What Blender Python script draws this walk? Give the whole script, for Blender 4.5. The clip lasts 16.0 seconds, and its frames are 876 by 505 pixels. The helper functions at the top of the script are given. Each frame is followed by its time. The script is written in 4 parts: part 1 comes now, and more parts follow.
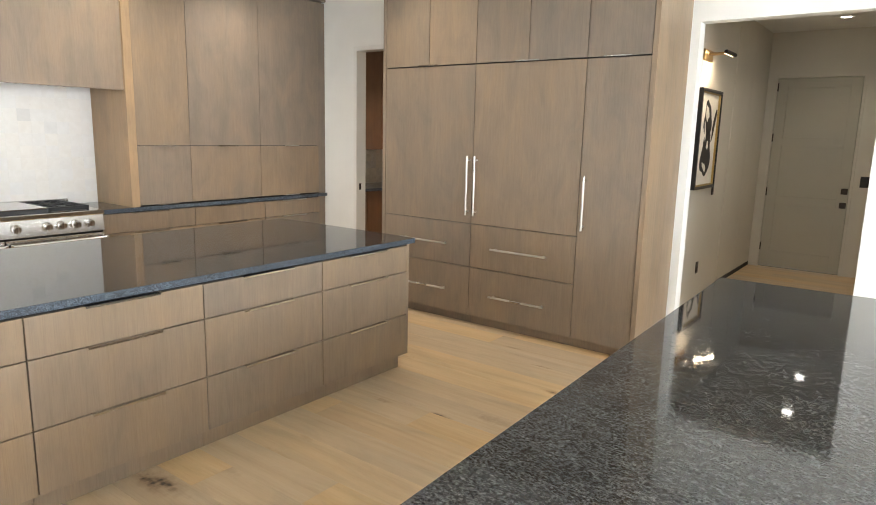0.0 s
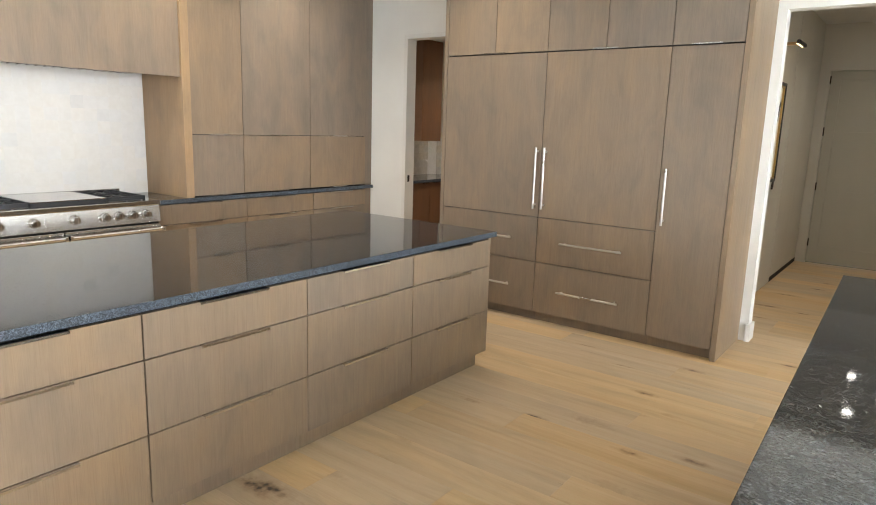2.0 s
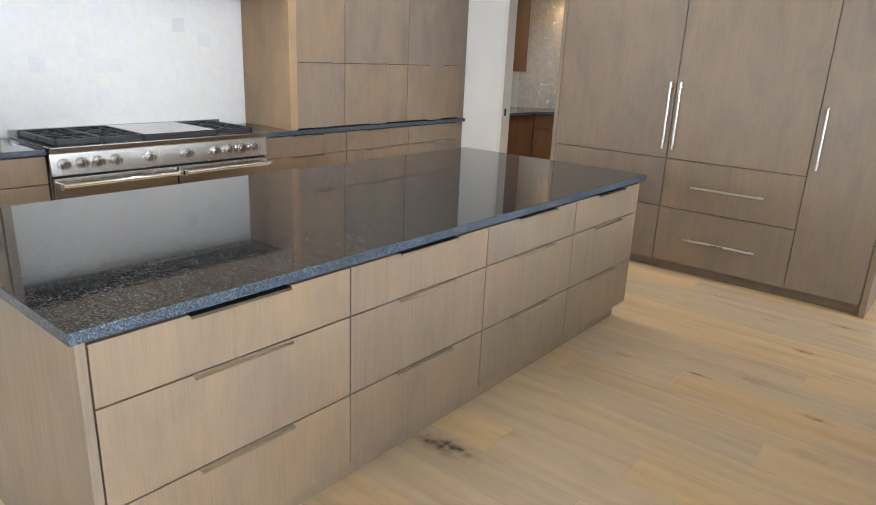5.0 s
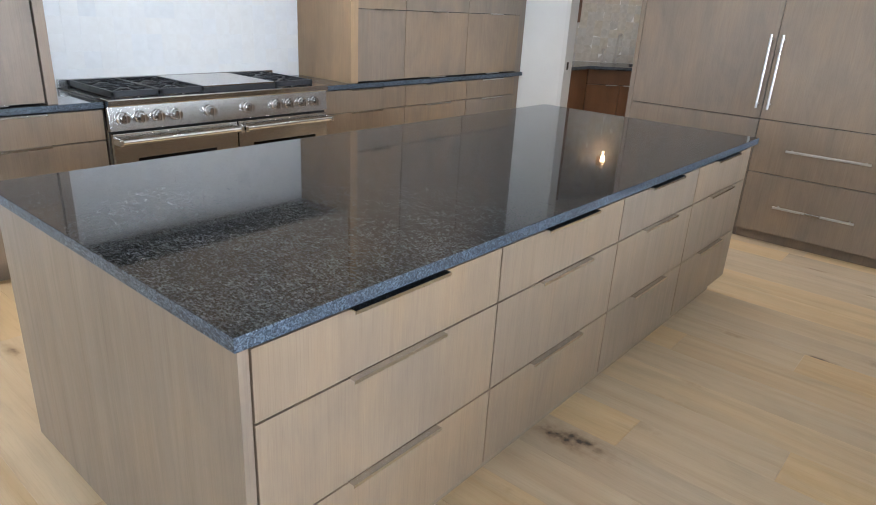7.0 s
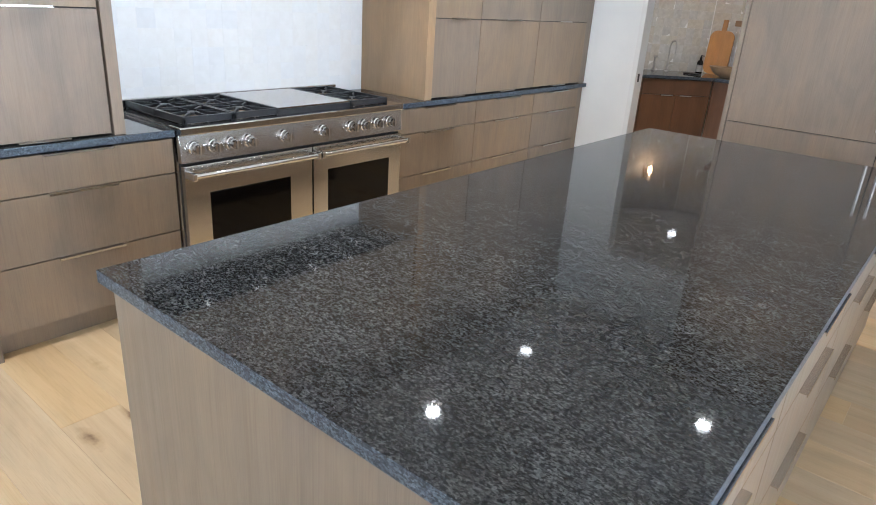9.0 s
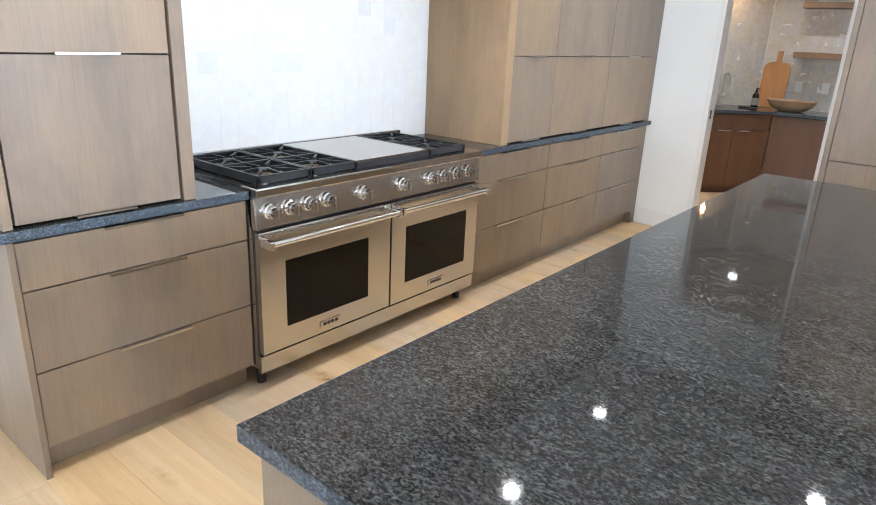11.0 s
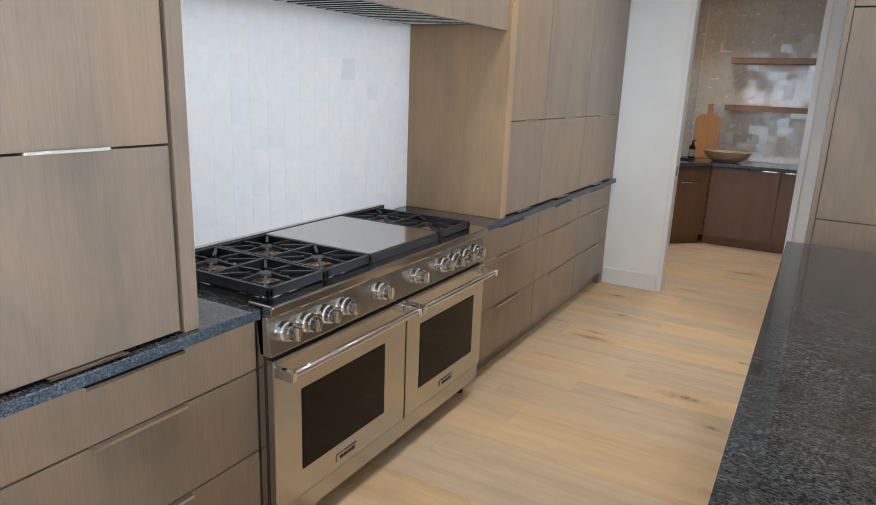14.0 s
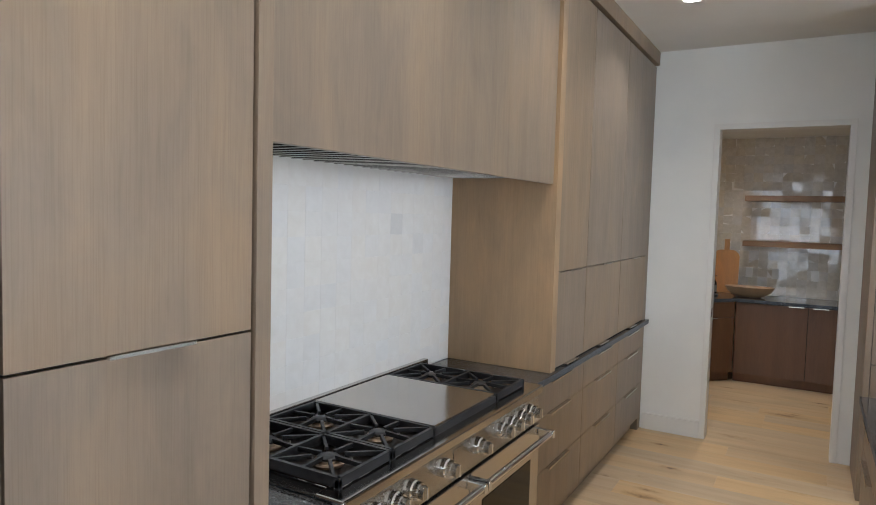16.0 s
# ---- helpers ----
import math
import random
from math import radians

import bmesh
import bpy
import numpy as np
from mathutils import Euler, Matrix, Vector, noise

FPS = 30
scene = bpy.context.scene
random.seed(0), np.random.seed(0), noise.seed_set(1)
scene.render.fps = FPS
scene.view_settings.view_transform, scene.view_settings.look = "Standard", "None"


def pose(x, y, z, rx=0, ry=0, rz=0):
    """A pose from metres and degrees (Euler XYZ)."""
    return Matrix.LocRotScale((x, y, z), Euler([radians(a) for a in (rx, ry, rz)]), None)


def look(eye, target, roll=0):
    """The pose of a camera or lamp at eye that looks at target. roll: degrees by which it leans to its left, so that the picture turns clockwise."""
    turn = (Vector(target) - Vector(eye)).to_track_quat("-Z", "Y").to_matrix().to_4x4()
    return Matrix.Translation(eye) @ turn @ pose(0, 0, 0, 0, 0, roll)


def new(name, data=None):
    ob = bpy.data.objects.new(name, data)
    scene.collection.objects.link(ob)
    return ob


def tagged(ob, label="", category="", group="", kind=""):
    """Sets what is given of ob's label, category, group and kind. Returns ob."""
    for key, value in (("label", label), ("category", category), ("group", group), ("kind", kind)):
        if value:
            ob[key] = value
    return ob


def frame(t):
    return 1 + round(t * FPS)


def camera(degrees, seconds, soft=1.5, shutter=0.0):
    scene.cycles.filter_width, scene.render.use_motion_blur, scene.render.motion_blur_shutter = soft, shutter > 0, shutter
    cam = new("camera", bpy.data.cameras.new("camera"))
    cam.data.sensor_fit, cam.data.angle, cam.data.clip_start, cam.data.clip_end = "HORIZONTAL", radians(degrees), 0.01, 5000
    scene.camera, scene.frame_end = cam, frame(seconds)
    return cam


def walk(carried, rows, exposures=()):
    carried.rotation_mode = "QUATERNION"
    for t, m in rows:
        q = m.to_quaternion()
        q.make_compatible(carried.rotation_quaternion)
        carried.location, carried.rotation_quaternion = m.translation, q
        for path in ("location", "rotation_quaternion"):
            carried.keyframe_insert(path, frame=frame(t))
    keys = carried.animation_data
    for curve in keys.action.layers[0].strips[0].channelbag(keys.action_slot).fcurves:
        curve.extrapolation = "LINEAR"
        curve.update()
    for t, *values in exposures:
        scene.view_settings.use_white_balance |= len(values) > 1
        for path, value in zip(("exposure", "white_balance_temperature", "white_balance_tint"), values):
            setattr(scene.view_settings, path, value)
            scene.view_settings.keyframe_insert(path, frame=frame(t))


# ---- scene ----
cam = camera(68.0, 16.0, 1.0)
PATH = [
    (0, (0.86, 0.815, 1.612), (-0.323, 2.386, 1.251), 1.4),
    (0.5, (0.707, 0.757, 1.61), (-0.472, 2.329, 1.239), 1.7),
    (1, (0.557, 0.677, 1.599), (-0.624, 2.248, 1.232), 1.6),
    (1.5, (0.441, 0.62, 1.587), (-0.738, 2.192, 1.216), 1.7),
    (2, (0.336, 0.616, 1.57), (-0.844, 2.186, 1.19), 1.8),
    (2.5, (0.188, 0.603, 1.576), (-0.995, 2.168, 1.187), 1.8),
    (3, (0.055, 0.592, 1.571), (-1.128, 2.156, 1.174), 1.9),
    (3.5, (-0.062, 0.551, 1.566), (-1.262, 2.098, 1.157), 1.9),
    (4, (-0.189, 0.489, 1.56), (-1.399, 2.02, 1.12), 2.2),
    (4.5, (-0.28, 0.432, 1.552), (-1.491, 1.938, 1.037), 2.3),
    (4.7, (-0.315, 0.403, 1.563), (-1.524, 1.9, 1.017), 2.4),
    (6.8, (-0.845, 0.341, 1.498), (-2.04, 1.779, 0.787), 3.1),
    (7, (-0.913, 0.323, 1.51), (-2.104, 1.762, 0.794), 3.2),
    (7.5, (-1.087, 0.28, 1.54), (-2.272, 1.721, 0.819), 3.3),
    (8, (-1.256, 0.269, 1.566), (-2.439, 1.709, 0.838), 3.3),
    (8.2, (-1.355, 0.273, 1.572), (-2.522, 1.719, 0.832), 4.0),
    (10.3, (-2.182, 0.369, 1.561), (-3.36, 1.837, 0.885), 2.9),
    (10.5, (-2.241, 0.376, 1.553), (-3.431, 1.841, 0.891), 2.7),
    (11, (-2.401, 0.377, 1.553), (-3.596, 1.848, 0.914), 2.6),
    (11.5, (-2.559, 0.37, 1.537), (-3.763, 1.844, 0.923), 2.4),
    (12, (-2.7, 0.367, 1.544), (-3.903, 1.845, 0.938), 2.6),
    (12.5, (-2.835, 0.353, 1.593), (-3.981, 1.881, 0.997), 2.9),
    (13, (-2.938, 0.342, 1.592), (-3.951, 1.974, 1.037), 2.5),
    (13.5, (-3.059, 0.381, 1.594), (-4.026, 2.048, 1.059), 2.3),
    (14, (-3.175, 0.47, 1.619), (-4.139, 2.15, 1.121), 2.2),
    (14.5, (-3.29, 0.532, 1.637), (-4.262, 2.229, 1.218), 2.1),
    (15, (-3.397, 0.531, 1.674), (-4.372, 2.242, 1.32), 2.1),
    (15.5, (-3.444, 0.492, 1.708), (-4.435, 2.214, 1.48), 1.8),
    (16, (-3.486, 0.473, 1.738), (-4.482, 2.203, 1.618), 1.6),
]
EXPOSURES = [(0.0, -0.22, 6280, 10), (3.0, -0.27, 6220, 10), (4.5, -0.27, 5850, 10), (7.0, -0.33, 5350, 10), (8.2, -0.28, 5300, 10), (10.5, 0.17, 5400, 10),
             (12.0, -0.08, 5400, 10), (13.5, -0.38, 5480, 10), (14.5, -0.61, 5500, 10), (16.0, -0.83, 5680, 10)]
walk(cam, [(t, look(eye, target, roll)) for t, eye, target, roll in PATH], EXPOSURES)

# ---- light ----
SOUTH_POWER, EAST_POWER, DOWN_POWER, HOOD_POWER = 72.0, 200.0, 10.0, 0.4
world = bpy.data.worlds.new("world")
scene.world = world
world.use_nodes = True
wn = world.node_tree
sky = wn.nodes.new("ShaderNodeTexSky")
sky.sky_type, sky.sun_disc, sky.sun_elevation, sky.sun_rotation = "NISHITA", False, radians(48), radians(20)
wn.links.new(sky.outputs[0], wn.nodes["Background"].inputs[0])
wn.nodes["Background"].inputs[1].default_value = 0.12
sun = new("sun", bpy.data.lights.new("sun", "SUN"))
sun.data.energy, sun.data.angle, sun.data.color = 3.0, radians(0.53), (1.0, 0.95, 0.88)
sun.matrix_world = look((0, 0, 20), (2, 12, 0))


def area_lamp(name, m, sx, sy, power, colour, shape="RECTANGLE", spread=180):
    ob = new(name, bpy.data.lights.new(name, "AREA"))
    ob.data.shape, ob.data.size, ob.data.size_y = shape, sx, sy
    ob.data.energy, ob.data.color, ob.data.spread = power, colour, radians(spread)
    ob.matrix_world = m
    return ob


# ---- materials ----
def material(name):
    m = bpy.data.materials.new(name)
    m.use_nodes = True
    return m, m.node_tree, m.node_tree.nodes["Principled BSDF"]


def node(t, kind, **kw):
    n = t.nodes.new(kind)
    for k, v in kw.items():
        n.inputs[k.replace("_", " ")].default_value = v
    return n


def coords(t, scale, by_object=True, turn=(0, 0, 0)):
    """Object coordinates, shifted at random for each object, then scaled."""
    tc = t.nodes.new("ShaderNodeTexCoord")
    mp = t.nodes.new("ShaderNodeMapping")
    mp.inputs["Scale"].default_value = scale
    mp.inputs["Rotation"].default_value = turn
    t.links.new(tc.outputs["Object"], mp.inputs["Vector"])
    if by_object:
        oi = t.nodes.new("ShaderNodeObjectInfo")
        mu = t.nodes.new("ShaderNodeMath")
        mu.operation = "MULTIPLY"
        mu.inputs[1].default_value = 37.0
        t.links.new(oi.outputs["Random"], mu.inputs[0])
        t.links.new(mu.outputs[0], mp.inputs["Location"])
    return mp.outputs["Vector"]


def noise_tex(t, vec, scale, detail=4.0, rough=0.55, dist=0.0):
    n = node(t, "ShaderNodeTexNoise", Scale=scale, Detail=detail, Roughness=rough, Distortion=dist)
    t.links.new(vec, n.inputs["Vector"])
    return n.outputs["Fac"]


def ramp(t, fac, stops):
    r = t.nodes.new("ShaderNodeValToRGB")
    els = r.color_ramp.elements
    while len(els) < len(stops):
        els.new(0.5)
    for e, (p, c) in zip(els, stops):
        e.position, e.color = p, (*c, 1)
    t.links.new(fac, r.inputs[0])
    return r.outputs[0]


def mix(t, a, b, fac, mode="MIX"):
    m = t.nodes.new("ShaderNodeMix")
    m.data_type, m.blend_type = "RGBA", mode
    for sock, val in ((m.inputs[6], a), (m.inputs[7], b), (m.inputs[0], fac)):
        if isinstance(val, (int, float)):
            sock.default_value = val
        elif isinstance(val, tuple):
            sock.default_value = (*val, 1)
        else:
            t.links.new(val, sock)
    return m.outputs[2]


def bump(t, p, height, strength, distance=0.001):
    b = node(t, "ShaderNodeBump", Strength=strength, Distance=distance)
    t.links.new(height, b.inputs["Height"])
    t.links.new(b.outputs[0], p.inputs["Normal"])


def rand(t, lo, hi):
    oi = t.nodes.new("ShaderNodeObjectInfo")
    mr = t.nodes.new("ShaderNodeMapRange")
    mr.inputs["To Min"].default_value, mr.inputs["To Max"].default_value = lo, hi
    t.links.new(oi.outputs["Random"], mr.inputs["Value"])
    return mr.outputs[0]


def hsv(t, colour, value, sat=1.0):
    h = t.nodes.new("ShaderNodeHueSaturation")
    t.links.new(colour, h.inputs["Color"])
    for sock, val in ((h.inputs["Value"], value), (h.inputs["Saturation"], sat)):
        if isinstance(val, (int, float)):
            sock.default_value = val
        else:
            t.links.new(val, sock)
    return h.outputs[0]


def wood(name, dark, mid, light, rough=0.42, grain=(1, 1, 0.012), value=(0.94, 1.05), sat=(0.93, 1.08), spec=0.44):
    """Veneer: fine straight grain along the third axis of the scale, soft broad bands and cloudy stain."""
    m, t, p = material(name)
    v = coords(t, grain)
    broad = noise_tex(t, v, 7.0, 3, 0.5, 0.4)
    streak = noise_tex(t, v, 62.0, 4, 0.65, 0.15)
    lines = noise_tex(t, v, 330.0, 3, 0.65)
    flake = noise_tex(t, coords(t, tuple(max(0.12, g) for g in grain)), 44.0, 4, 0.62, 1.0)
    c = ramp(t, broad, [(0.28, dark), (0.5, mid), (0.72, light)])
    c = mix(t, c, mid, 0.72)
    c = mix(t, c, ramp(t, streak, [(0.32, (0.83, 0.82, 0.80)), (0.5, (1, 1, 1)), (0.7, (1.10, 1.09, 1.07))]), 0.16, "MULTIPLY")
    c = mix(t, c, ramp(t, lines, [(0.36, (0.70, 0.67, 0.63)), (0.50, (1, 1, 1)), (0.66, (1.09, 1.08, 1.06))]), 0.26, "MULTIPLY")
    c = mix(t, c, ramp(t, flake, [(0.35, (0.90, 0.90, 0.90)), (0.62, (1.05, 1.05, 1.05))]), 0.45, "MULTIPLY")
    cloud = noise_tex(t, coords(t, (1, 1, 0.4)), 5.5, 4, 0.6, 0.6)
    c = mix(t, c, ramp(t, cloud, [(0.3, (0.83, 0.85, 0.89)), (0.5, (0.98, 0.98, 0.98)), (0.72, (1.14, 1.08, 1.0))]), 0.9, "MULTIPLY")
    oi = t.nodes.new("ShaderNodeObjectInfo")
    tone = ramp(t, oi.outputs["Random"], [(0.0, (0.955, 0.985, 1.04)), (0.22, (1, 1, 1)), (1.0, (1.02, 1.0, 0.97))])
    c = mix(t, c, tone, 1.0, "MULTIPLY")
    c = hsv(t, c, rand(t, *value), rand(t, *sat))
    t.links.new(c, p.inputs["Base Color"])
    t.links.new(ramp(t, streak, [(0.3, (rough * 1.12,) * 3), (0.7, (rough * 0.9,) * 3)]), p.inputs["Roughness"])
    p.inputs["Specular IOR Level"].default_value = spec
    bump(t, p, lines, 0.14, 0.0004)
    return m


OAK = wood("rift oak veneer", (0.208, 0.160, 0.114), (0.250, 0.192, 0.137), (0.292, 0.224, 0.160))
# The same oak with the warm light of the range alcove mixed into its colour.
OAK_WARM_LIT = wood("oak with warm light in its colour", (0.32, 0.212, 0.118), (0.375, 0.255, 0.145), (0.43, 0.298, 0.175), value=(0.94, 1.05), sat=(0.95, 1.08))
WALNUT = wood("walnut veneer", (0.10, 0.05, 0.028), (0.15, 0.078, 0.043), (0.20, 0.11, 0.062))
SHELF_OAK = wood("shelf oak", (0.20, 0.12, 0.065), (0.27, 0.165, 0.09), (0.34, 0.215, 0.125), grain=(0.02, 1, 1))
BOARD = wood("olive wood", (0.40, 0.19, 0.07), (0.50, 0.26, 0.10), (0.6, 0.34, 0.15), grain=(1, 1, 0.05))
PALE_WOOD = wood("pale turned wood", (0.44, 0.28, 0.14), (0.54, 0.36, 0.19), (0.62, 0.44, 0.25), grain=(0.06, 1, 1))
CARCASS = wood("dark carcass", (0.09, 0.065, 0.045), (0.12, 0.085, 0.06), (0.14, 0.10, 0.075), 0.6)


def plank_material():
    m, t, p = material("character oak plank")
    v = coords(t, (0.035, 1, 1))
    broad = noise_tex(t, v, 7.0, 4, 0.55, 1.6)
    streak = noise_tex(t, v, 34.0, 4, 0.62, 0.8)
    pores = noise_tex(t, v, 210.0, 3, 0.7)
    c = ramp(t, broad, [(0.24, (0.53, 0.36, 0.19)), (0.48, (0.61, 0.445, 0.255)), (0.76, (0.67, 0.515, 0.32))])
    c = mix(t, c, ramp(t, streak, [(0.3, (0.84, 0.80, 0.76)), (0.5, (1, 1, 1)), (0.72, (1.07, 1.07, 1.07))]), 0.18, "MULTIPLY")
    c = mix(t, c, ramp(t, pores, [(0.36, (0.78, 0.74, 0.70)), (0.5, (1, 1, 1))]), 0.28, "MULTIPLY")
    # grey mineral clouds
    cloud = noise_tex(t, coords(t, (0.22, 1, 1)), 5.0, 4, 0.6, 1.0)
    c = mix(t, c, ramp(t, cloud, [(0.32, (0.80, 0.82, 0.85)), (0.52, (1, 1, 1)), (0.75, (1.05, 1.03, 0.99))]), 0.65, "MULTIPLY")
    # knots with a dark heart, a brown rim and drawn-out grain round them
    wob = noise_tex(t, coords(t, (1, 1, 1)), 26.0, 4)
    for kscale, stretch, keep in ((2.6, (0.42, 1.25, 1), 0.40), (6.0, (0.36, 1.0, 1), 0.58)):
        kv = coords(t, stretch)
        vo = node(t, "ShaderNodeTexVoronoi", Scale=kscale)
        t.links.new(kv, vo.inputs["Vector"])
        add = t.nodes.new("ShaderNodeMath")
        add.operation = "MULTIPLY_ADD"
        add.inputs[1].default_value, add.inputs[2].default_value = 0.22, -0.11
        t.links.new(wob, add.inputs[0])
        su = t.nodes.new("ShaderNodeMath")
        t.links.new(vo.outputs["Distance"], su.inputs[0])
        t.links.new(add.outputs[0], su.inputs[1])
        # only some cells hold a knot
        sep = t.nodes.new("ShaderNodeSeparateColor")
        t.links.new(vo.outputs["Color"], sep.inputs[0])
        gt = t.nodes.new("ShaderNodeMath")
        gt.operation = "GREATER_THAN"
        gt.inputs[1].default_value = keep
        t.links.new(sep.outputs[0], gt.inputs[0])
        knot = ramp(t, su.outputs[0], [(0.035, (0.06, 0.05, 0.045)), (0.06, (0.38, 0.30, 0.24)), (0.12, (0.82, 0.76, 0.70)), (0.22, (1, 1, 1))])
        c = mix(t, c, mix(t, (1.0, 1.0, 1.0), knot, gt.outputs[0]), 0.92, "MULTIPLY")
    crack = noise_tex(t, coords(t, (0.6, 9, 1)), 2.4, 5, 0.7, 0.9)
    c = mix(t, c, ramp(t, crack, [(0.262, (0.28, 0.23, 0.19)), (0.285, (1, 1, 1))]), 0.85, "MULTIPLY")
    c = hsv(t, c, rand(t, 0.90, 1.07), rand(t, 0.82, 1.1))
    t.links.new(c, p.inputs["Base Color"])
    t.links.new(ramp(t, broad, [(0.2, (0.36,) * 3), (0.8, (0.48,) * 3)]), p.inputs["Roughness"])
    p.inputs["Specular IOR Level"].default_value = 0.38
    bump(t, p, pores, 0.2, 0.0005)
    return m


PLANK = plank_material()


def granite(name, rough, dark, mid, light, fleck):
    """Interlocked crystals of three sizes: dark mica, grey feldspar and a few pale flecks."""
    m, t, p = material(name)
    v = coords(t, (1, 1, 1), False)
    v2 = coords(t, (0.62, 1.0, 1.0), False, (0, 0, 0.5))
    warp = noise_tex(t, v2, 70.0, 4, 0.7, 0.5)
    vo = node(t, "ShaderNodeTexVoronoi", Scale=290.0, Randomness=1.0)
    t.links.new(v2, vo.inputs["Vector"])
    sep = t.nodes.new("ShaderNodeSeparateColor")
    t.links.new(vo.outputs["Color"], sep.inputs[0])
    half = tuple(0.5 * (a + b) for a, b in zip(mid, light))
    grains = ramp(t, sep.outputs[0], [(0.18, dark), (0.45, mid), (0.70, half), (0.95, light)])
    n = noise_tex(t, v2, 150.0, 5, 0.75, 0.3)
    c = mix(t, grains, ramp(t, n, [(0.40, dark), (0.52, mid), (0.66, light)]), 0.5)
    c = mix(t, c, ramp(t, warp, [(0.35, (0.6,) * 3), (0.62, (1.25,) * 3)]), 0.7, "MULTIPLY")
    n2 = noise_tex(t, v, 320.0, 2, 0.6)
    c = mix(t, c, ramp(t, n2, [(0.56, (0, 0, 0)), (0.74, fleck)]), 1.0, "ADD")
    drift = noise_tex(t, v2, 22.0, 4, 0.6, 0.8)
    c = mix(t, c, ramp(t, drift, [(0.33, (0.72,) * 3), (0.68, (1.25,) * 3)]), 0.8, "MULTIPLY")
    cloud = noise_tex(t, v, 4.0, 4)
    c = mix(t, c, ramp(t, cloud, [(0.3, (0.80,) * 3), (0.7, (1.18,) * 3)]), 1.0, "MULTIPLY")
    t.links.new(c, p.inputs["Base Color"])
    p.inputs["Roughness"].default_value = rough
    p.inputs["IOR"].default_value = 1.48
    if rough > 0.2:
        bump(t, p, n, 0.35, 0.0008)
    return m


GRANITE = granite("polished granite", 0.045, (0.012, 0.0122, 0.0128), (0.039, 0.040, 0.042), (0.140, 0.146, 0.149), (0.02, 0.0215, 0.0225))
# Honed edge stone; the blue sky reflection on it is mixed into these colours.
GRANITE_EDGE_SKY = granite("honed granite edge with sky blue painted in", 0.45, (0.006, 0.009, 0.015), (0.030, 0.044, 0.066), (0.17, 0.215, 0.27), (0.08, 0.09, 0.1))


def paint(name, colour, rough=0.6, mottled=0.03):
    m, t, p = material(name)
    v = coords(t, (1, 1, 1), False)
    n = noise_tex(t, v, 2.2, 4)
    f = noise_tex(t, v, 240.0, 2)
    lo, hi = tuple(c * (1 - mottled) for c in colour), tuple(min(1, c * (1 + mottled)) for c in colour)
    t.links.new(ramp(t, n, [(0.3, lo), (0.7, hi)]), p.inputs["Base Color"])
    p.inputs["Roughness"].default_value = rough
    bump(t, p, f, 0.12, 0.0004)
    return m


WALL = paint("white wall paint", (0.84, 0.85, 0.83))
CEILING = paint("white ceiling paint", (0.78, 0.78, 0.76), 0.8)
TRIM = paint("white satin trim paint", (0.80, 0.80, 0.78), 0.35, 0.015)
HALL_PAINT = paint("warm grey hall paint", (0.66, 0.635, 0.57), 0.55)
DOOR_PAINT = paint("putty door paint", (0.46, 0.445, 0.38), 0.4, 0.02)
GREEN = paint("lawn", (0.07, 0.12, 0.035), 0.9, 0.35)


def metal(name, colour, rough, brushed=None):
    m, t, p = material(name)
    p.inputs["Base Color"].default_value = (*colour, 1)
    p.inputs["Metallic"].default_value = 1.0
    p.inputs["Roughness"].default_value = rough
    v = coords(t, brushed or (1, 1, 1), False)
    n = noise_tex(t, v, 300.0 if brushed else 5.0, 3, 0.6)
    t.links.new(ramp(t, n, [(0.3, (rough * 0.88,) * 3), (0.7, (rough * 1.12,) * 3)]), p.inputs["Roughness"])
    if brushed:
        bump(t, p, n, 0.06, 0.0004)
    return m


STEEL = metal("brushed stainless steel", (0.55, 0.535, 0.515), 0.22, (1, 0.02, 1))
STEEL_TOP = metal("griddle cover steel", (0.52, 0.505, 0.48), 0.14, (0.03, 1, 1))
NICKEL = metal("satin nickel", (0.64, 0.62, 0.59), 0.3)
CHROME = metal("polished chrome", (0.80, 0.80, 0.80), 0.07)
PULL_METAL = metal("dark nickel", (0.60, 0.58, 0.55), 0.22)
BRASS = metal("aged brass", (0.50, 0.33, 0.16), 0.3)
BRONZE = metal("dark bronze", (0.06, 0.05, 0.045), 0.4)


def plain(name, colour, rough, wear=0.15, scale=40.0, coat=0.0):
    m, t, p = material(name)
    n = noise_tex(t, coords(t, (1, 1, 1), False), scale, 4)
    t.links.new(ramp(t, n, [(0.3, tuple(c * (1 - wear) for c in colour)), (0.7, tuple(min(1, c * (1 + wear)) for c in colour))]), p.inputs["Base Color"])
    p.inputs["Roughness"].default_value = rough
    p.inputs["Coat Weight"].default_value = coat
    bump(t, p, n, 0.05, 0.0005)
    return m


